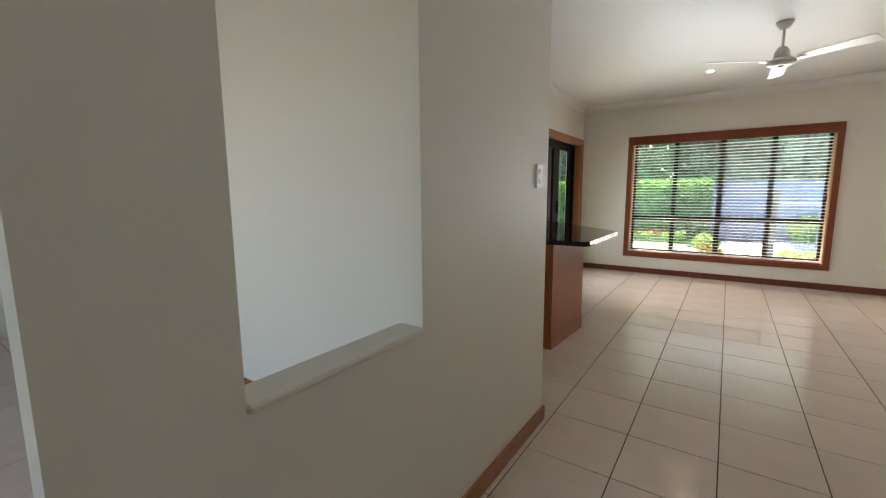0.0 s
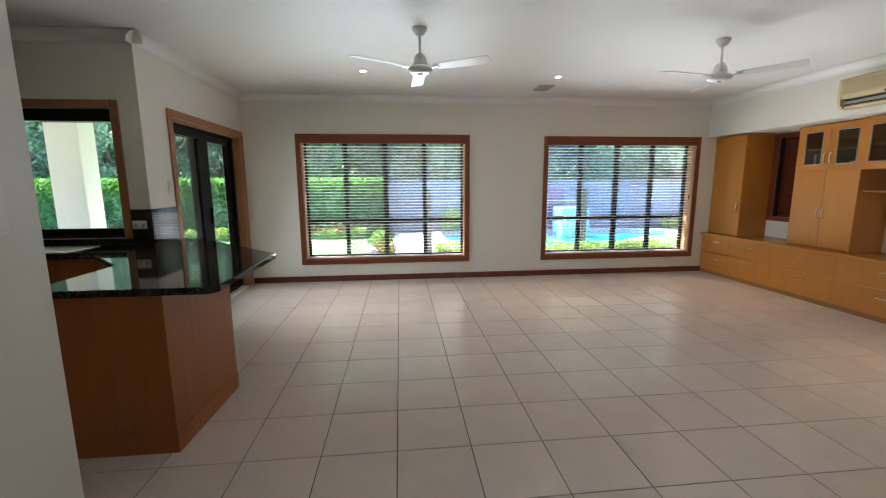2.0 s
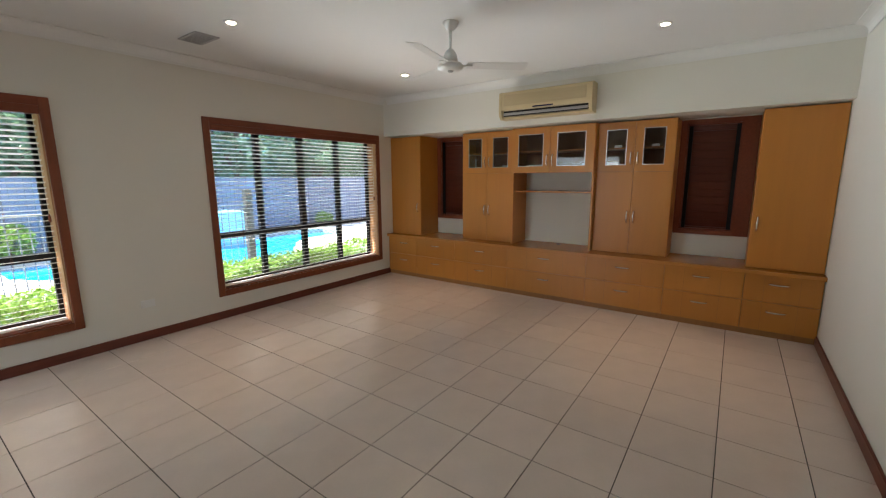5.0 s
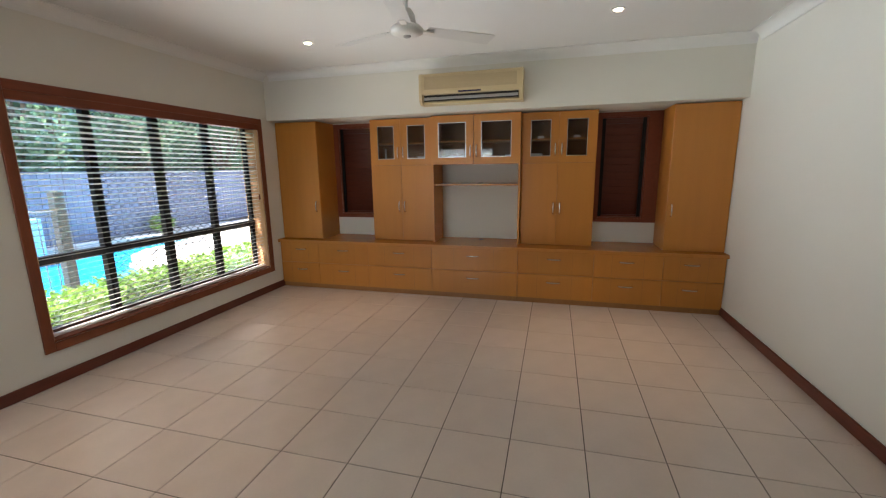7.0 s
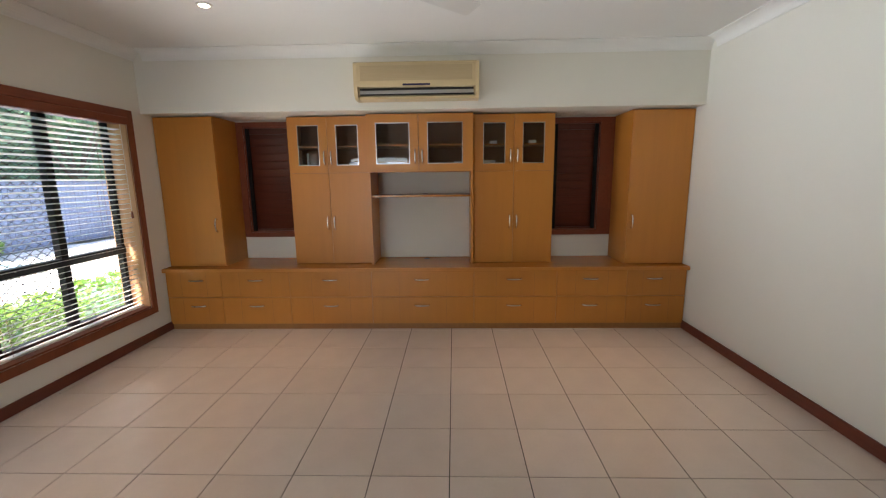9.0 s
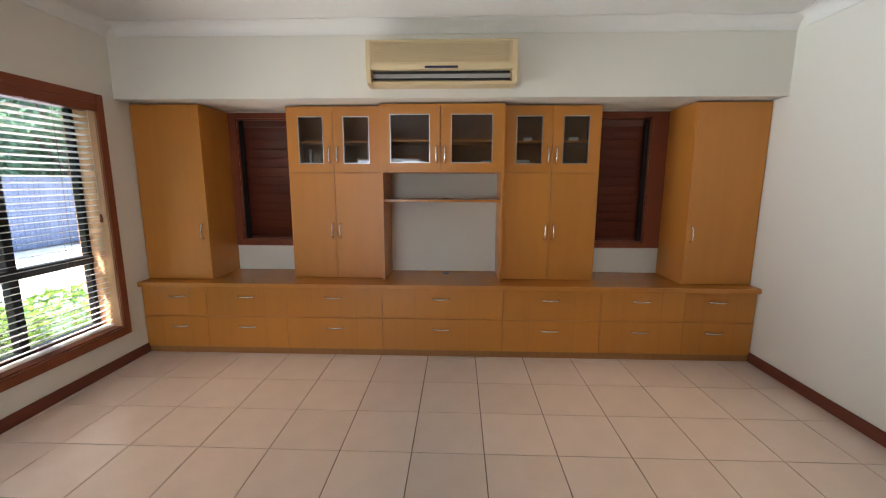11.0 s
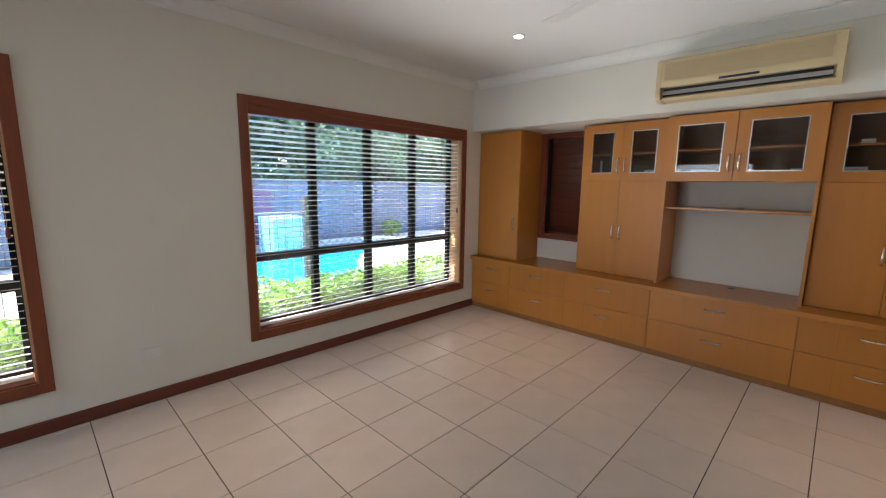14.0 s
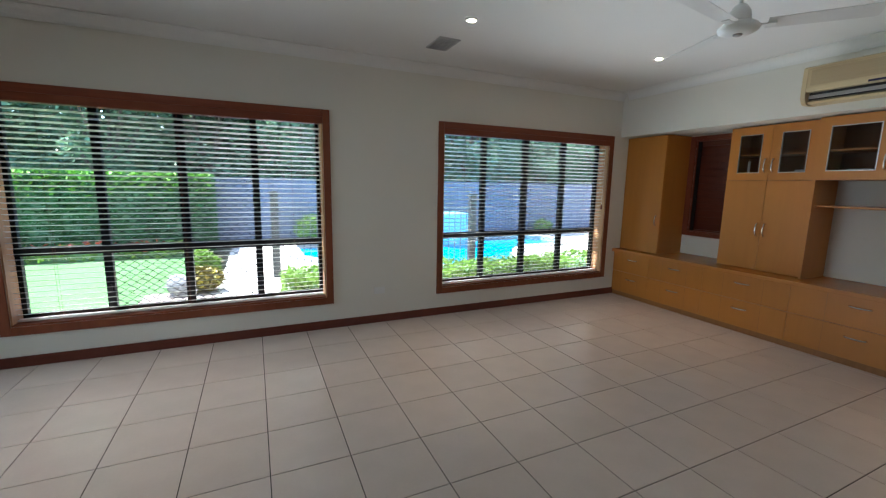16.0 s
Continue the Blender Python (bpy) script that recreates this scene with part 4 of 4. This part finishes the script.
# boundary fence of upright palings
fence = thing("boundary_fence", (6, 14.9, G), "grey-blue timber paling fence behind the pool", "fence")
pal = mesh_of("paling", boxes((-0.058, 0.058, -0.009, 0.009, 0, 1.66), bevel=0.003), M_FENCE)
xx = -0.6
while xx < 16.0:
    piece("paling", pal, fence, (xx - 6, random.uniform(-0.004, 0.004), random.uniform(-0.01, 0.01)))
    xx += 0.122
part("rail", boxes((-0.7, 16.0, 14.92, 14.96, 0.15, 0.24)), M_FENCE, fence)
part("rail", boxes((-0.7, 16.0, 14.92, 14.96, 1.05, 1.14)), M_FENCE, fence)
part("capping", boxes((-0.7, 16.0, 14.86, 14.95, 1.515, 1.55)), M_FENCE, fence)
side = thing("side_fence", (14.0, 11, G), "grey timber paling fence at the side of the garden", "fence")
spal = mesh_of("paling", boxes((-0.009, 0.009, -0.058, 0.058, 0, 1.66), bevel=0.003), M_FENCE)
yy = 7.0
while yy < 14.8:
    piece("paling", spal, side, (0, yy - 11, random.uniform(-0.01, 0.01)))
    yy += 0.122
part("rail", boxes((14.02, 14.06, 7.0, 14.8, 1.05, 1.14)), M_FENCE, side)

# pool fence of thin upright bars
pf = thing("pool_fence", (1.0, 10.6, G), "pale aluminium pool fence with square dark posts", "pool fence")
PA, PB = Vector((0.99, 10.62, 0)), Vector((4.42, 10.02, 0))
for c in (PA, PB):
    part("post", boxes((c.x - 0.06, c.x + 0.06, c.y - 0.06, c.y + 0.06, G, 1.30), bevel=0.006), M_POST, pf, "square dark grey post")
bar = mesh_of("bar", rod(bmesh.new(), (0, 0, 0), (0, 0, 1.12), 0.008, 6), M_RAIL)
for kk in range(1, 31):
    q = PA.lerp(PB, kk / 31)
    piece("bar", bar, pf, (q.x - 1.0, q.y - 10.6, 0.06))
for zz in (-0.08, 1.03):
    part("rail", rod(bmesh.new(), (PA.x, PA.y, zz), (PB.x, PB.y, zz), 0.015, 6), M_RAIL, pf)


def leaves(bm, pts, size, rng, up=0.35):
    """Small bent leaves about the points."""
    for p in pts:
        n = Vector((rng.gauss(0, 1), rng.gauss(0, 1), rng.gauss(up, 1))).normalized()
        a = n.orthogonal().normalized()
        a.rotate(Matrix.Rotation(rng.uniform(0, 6.28), 3, n))
        b = n.cross(a)
        s = size * rng.uniform(0.6, 1.3)
        q = [p - a * s, p + b * s * 0.42 + n * s * 0.1, p + a * s, p - b * s * 0.42 + n * s * 0.1]
        bm.faces.new([bm.verts.new(v) for v in q])


def raw(bm, name, material):
    me = bpy.data.meshes.new(name)
    bm.to_mesh(me)
    bm.free()
    me.materials.append(material)
    return me


def hedge(name, x0, x1, y0, y1, z0, z1, count, size, material, label, rng, lump=0.08):
    """A clipped hedge: a leafy shell round a dense core."""
    h = thing(name, ((x0 + x1) / 2, (y0 + y1) / 2, z0), label, "hedge")
    core = boxes((x0 + 0.08, x1 - 0.08, y0 + 0.10, y1 - 0.08, z0, z1 - 0.10))
    part("core", core, M_LEAFDARK, h)
    pts = []
    for _ in range(count):
        f = rng.random()
        x = rng.uniform(x0, x1)
        if f < 0.55:
            p = Vector((x, y0 + rng.uniform(-0.02, 0.12), rng.uniform(z0, z1)))
        elif f < 0.92:
            p = Vector((x, rng.uniform(y0, y1), z1 + rng.uniform(-0.10, 0.02)))
        else:
            p = Vector((rng.choice((x0, x1)), rng.uniform(y0, y1), rng.uniform(z0, z1)))
        w = noise.noise(p * 1.6) * lump
        p += Vector((0, -w, w))
        pts.append(p)
    bm = bmesh.new()
    leaves(bm, pts, size, rng)
    o = ORIGIN[h.name]
    bmesh.ops.translate(bm, verts=bm.verts[:], vec=-o)
    lv = new("foliage", raw(bm, "foliage", material))
    lv.parent = h
    tagged(lv, kind="stuff")
    return h


rng = random.Random(5)
hedge("clipped_hedge", -16, -0.2, 14.0, 15.2, G, 1.56, 26000, 0.075, M_LEAF, "tall clipped green hedge at the end of the lawn", rng)
# brighter leaf colour along the top stands in for sunlight on the hedge
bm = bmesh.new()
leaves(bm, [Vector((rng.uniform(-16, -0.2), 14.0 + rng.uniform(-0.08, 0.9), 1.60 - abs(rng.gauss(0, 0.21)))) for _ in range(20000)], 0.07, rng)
tagged(new("hedge_new_growth", raw(bm, "hedge_new_growth", M_LEAFLIT)), "brighter green leaves painted as the sunlit hedge top", "foliage", kind="stuff")
hedge("border_hedge", 1.0, 3.0, 8.75, 9.35, G, 0.20, 3200, 0.05, M_LEAFLIGHT, "low light green border shrubs by the paving", rng, 0.14)
hedge("border_hedge", 3.0, 9.5, 8.45, 9.15, G, 0.27, 8000, 0.05, M_LEAFLIGHT, "low light green border shrubs along the house", rng, 0.16)
hedge("flower_border", -9.0, -0.7, 13.2, 13.7, G, 0.12, 2600, 0.06, M_LEAFLIGHT, "low flower border in front of the hedge", rng, 0.15)
bm = bmesh.new()
leaves(bm, [Vector((rng.uniform(-8.5, -1.0), rng.uniform(13.1, 13.6), rng.uniform(0.02, 0.2))) for _ in range(380)], 0.06, rng)
tagged(new("red_flowers", raw(bm, "red_flowers", M_FLOWER)), "small red flowers on the border plants", "flowers", kind="stuff")


def shrub(name, at, r, h, count, size, material, label):
    s = thing(name, at, label, "shrub")
    c = Vector(at)
    stems = bmesh.new()
    for _ in range(9):
        a = rng.uniform(0, 6.28)
        rod(stems, c, c + Vector((math.cos(a) * r * 0.6, math.sin(a) * r * 0.6, h * 0.7)), 0.012, 5, 0.005)
    part("stems", stems, M_BARK, s)
    pts = []
    while len(pts) < count:
        v = Vector((rng.gauss(0, 1), rng.gauss(0, 1), rng.gauss(0, 1))).normalized() * rng.uniform(0.55, 1) ** 0.5
        if v.z > -0.85:
            p = Vector((v.x * r, v.y * r, h * 0.52 + v.z * h * 0.48))
            p *= 1 + 0.25 * noise.noise(p * 3 + c)
            pts.append(c + p)
    bm = bmesh.new()
    leaves(bm, pts, size, rng)
    bmesh.ops.translate(bm, verts=bm.verts[:], vec=-c)
    f = new("foliage", raw(bm, "foliage", material))
    f.parent = s
    tagged(f, kind="stuff")


shrub("round_shrub", (-0.12, 10.9, G), 0.27, 0.48, 1000, 0.055, M_LEAFLIGHT, "round green shrub beside the paving")
shrub("yellow_shrub", (0.0, 9.95, G), 0.22, 0.36, 500, 0.06, M_LEAFYELLOW, "small yellow-leaved shrub beside a pale boulder")
shrub("round_shrub", (2.0, 14.55, G), 0.4, 0.75, 900, 0.06, M_LEAFLIGHT, "green shrub at the foot of the fence")
shrub("round_shrub", (9.6, 14.45, G), 0.3, 0.5, 500, 0.06, M_LEAFLIGHT, "green shrub at the foot of the fence")
rock = bmesh.new()
bmesh.ops.create_icosphere(rock, subdivisions=3, radius=0.17)
for v in rock.verts:
    v.co *= 1 + 0.25 * noise.noise(v.co * 4)
bmesh.ops.translate(rock, verts=rock.verts[:], vec=(-0.33, 9.85, G + 0.13))
solo("garden_boulder", rock, M_ROCK, "pale grey boulder on the lawn's edge", "boulder", smooth=True)
structure("garden_path", boxes((-0.75, 0.14, 7.7, 10.0, G - 0.02, G + 0.004), (-0.3, 0.14, 10.0, 11.4, G - 0.02, G + 0.003)), M_PAVE2, "pinkish paved path beside the lawn")

# verandah pier
pier = solo("verandah_pier", boxes((-4.27, -3.86, 7.2, 7.52, -0.05, 2.63), bevel=0.01), M_RENDER, "square cream rendered verandah pier", "pier")


def tree(name, at, height, spread, count, seed, label):
    r = random.Random(seed)
    t = thing(name, (0, 0, 0), label, "tree", "garden trees")
    tr = bmesh.new()
    rod(tr, (0, 0, -0.1), (0.1, 0, height * 0.35), 0.16, 8, 0.12)
    tops = []
    for k in range(7):
        a = 6.28 * k / 7 + r.uniform(-0.3, 0.3)
        tip = Vector((math.cos(a) * spread * r.uniform(0.4, 0.8), math.sin(a) * spread * r.uniform(0.4, 0.8), height * r.uniform(0.55, 0.95)))
        rod(tr, (0.1, 0, height * r.uniform(0.15, 0.35)), tip, 0.07, 6, 0.02)
        tops.append(tip)
    part("trunk", tr, M_BARK, t)
    clumps = []
    for _ in range(46):
        b = r.choice(tops)
        clumps.append((Vector((b.x * r.uniform(0.3, 1.25), b.y * r.uniform(0.3, 1.25), height * r.uniform(0.12, 1.0))), r.uniform(0.35, 0.75)))
    pts = []
    for _ in range(count):
        c, q = r.choice(clumps)
        v = Vector((r.gauss(0, 1), r.gauss(0, 1), r.gauss(0, 0.7))).normalized() * q * r.uniform(0.5, 1.0)
        pts.append(c + v)
    bm = bmesh.new()
    leaves(bm, pts, 0.11, r)
    f = new("crown", raw(bm, "crown", M_LEAFDARK))
    f.parent = t
    t.location = at
    return t


t1 = tree("garden_tree", (-3.0, 17.6, G), 5.6, 2.2, 5200, 11, "dense dark green garden tree behind the hedge")
t2 = tree("garden_tree", (2.0, 17.2, G), 5.2, 2.1, 5200, 12, "dense dark green garden tree behind the fence")
for k, (xx, yy, rz, sc) in enumerate([(-12.5, 18, 40, 1.1), (-9.6, 17.3, 130, 1.0), (-6.4, 18, 200, 1.1), (-0.6, 18.6, 300, 1.15), (5.4, 17.6, 80, 1.0), (8.4, 17.2, 170, 1.05), (11.6, 17.4, 250, 1.0), (14.8, 17, 20, 1.0), (17.2, 14.0, 110, 1.0), (17.5, 10.5, 220, 1.0), (-16.0, 17.0, 60, 1.0), (-16.5, 13.0, 160, 1.0)]):
    src = t1 if k % 2 else t2
    c = copy_thing(src, pose(xx, yy, G, 0, 0, rz) @ Matrix.Scale(sc, 4))
    tagged(c, "dense dark green garden tree beyond the boundary")
far = bmesh.new()
rngf = random.Random(8)
leaves(far, [Vector((rngf.uniform(-34, 34), 19.5 + rngf.uniform(0, 5), rngf.uniform(-0.3, 9.5))) for _ in range(70000)], 0.33, rngf)
tagged(new("far_woods", raw(far, "far_woods", M_LEAFDARK)), "far dark green woods beyond the garden", "woods", kind="stuff")

# ---- floor tiles ----
PITCH, GX, GY = 0.4079, 3.1445, 5.2797
slab = structure("floor", boxes((-5.2, 5.78, -2.2, KITCH, -0.12, FZ - 0.0035), (W, 5.78, KITCH, N, -0.12, FZ - 0.0035)), M_GROUT, "square beige ceramic floor tiles with dark grout")
TM = {}
rest = []
near_count = 0
ix0 = math.floor((-5.2 - GX) / PITCH)
ix1 = math.ceil((5.3 - GX) / PITCH)
iy0 = math.floor((-2.2 - GY) / PITCH)
iy1 = math.ceil((N - GY) / PITCH)
for i in range(ix0, ix1 + 1):
    for j in range(iy0, iy1 + 1):
        a, b = GX + i * PITCH + 0.0025, GX + (i + 1) * PITCH - 0.0025
        c, d = GY + j * PITCH + 0.0025, GY + (j + 1) * PITCH - 0.0025
        xl, yl = (-5.2 if d <= KITCH else W), -2.2
        if c < KITCH < d and b < W:
            d = KITCH
            xl = -5.2
        a, b, c, d = max(a, xl), min(b, 5.3), max(c, yl), min(d, N)
        if b - a < 0.01 or d - c < 0.01:
            continue
        cxm, cym = (a + b) / 2, (c + d) / 2
        if cxm > -1.75 and cym > 1.35 and near_count < 300:
            near_count += 1
            key = (round(b - a, 3), round(d - c, 3))
            if key not in TM:
                TM[key] = mesh_of("floor_tile", boxes((-key[0] / 2, key[0] / 2, -key[1] / 2, key[1] / 2, -0.008, 0), bevel=0.0012), M_TILE)
            piece("floor_tile", TM[key], slab, (cxm, cym, FZ))
        else:
            rest.append((a, b, c, d, FZ - 0.008, FZ))
rb = boxes(*rest)
ob = part("floor_tiles", rb, M_TILE, slab)
tagged(ob, kind="stuff")
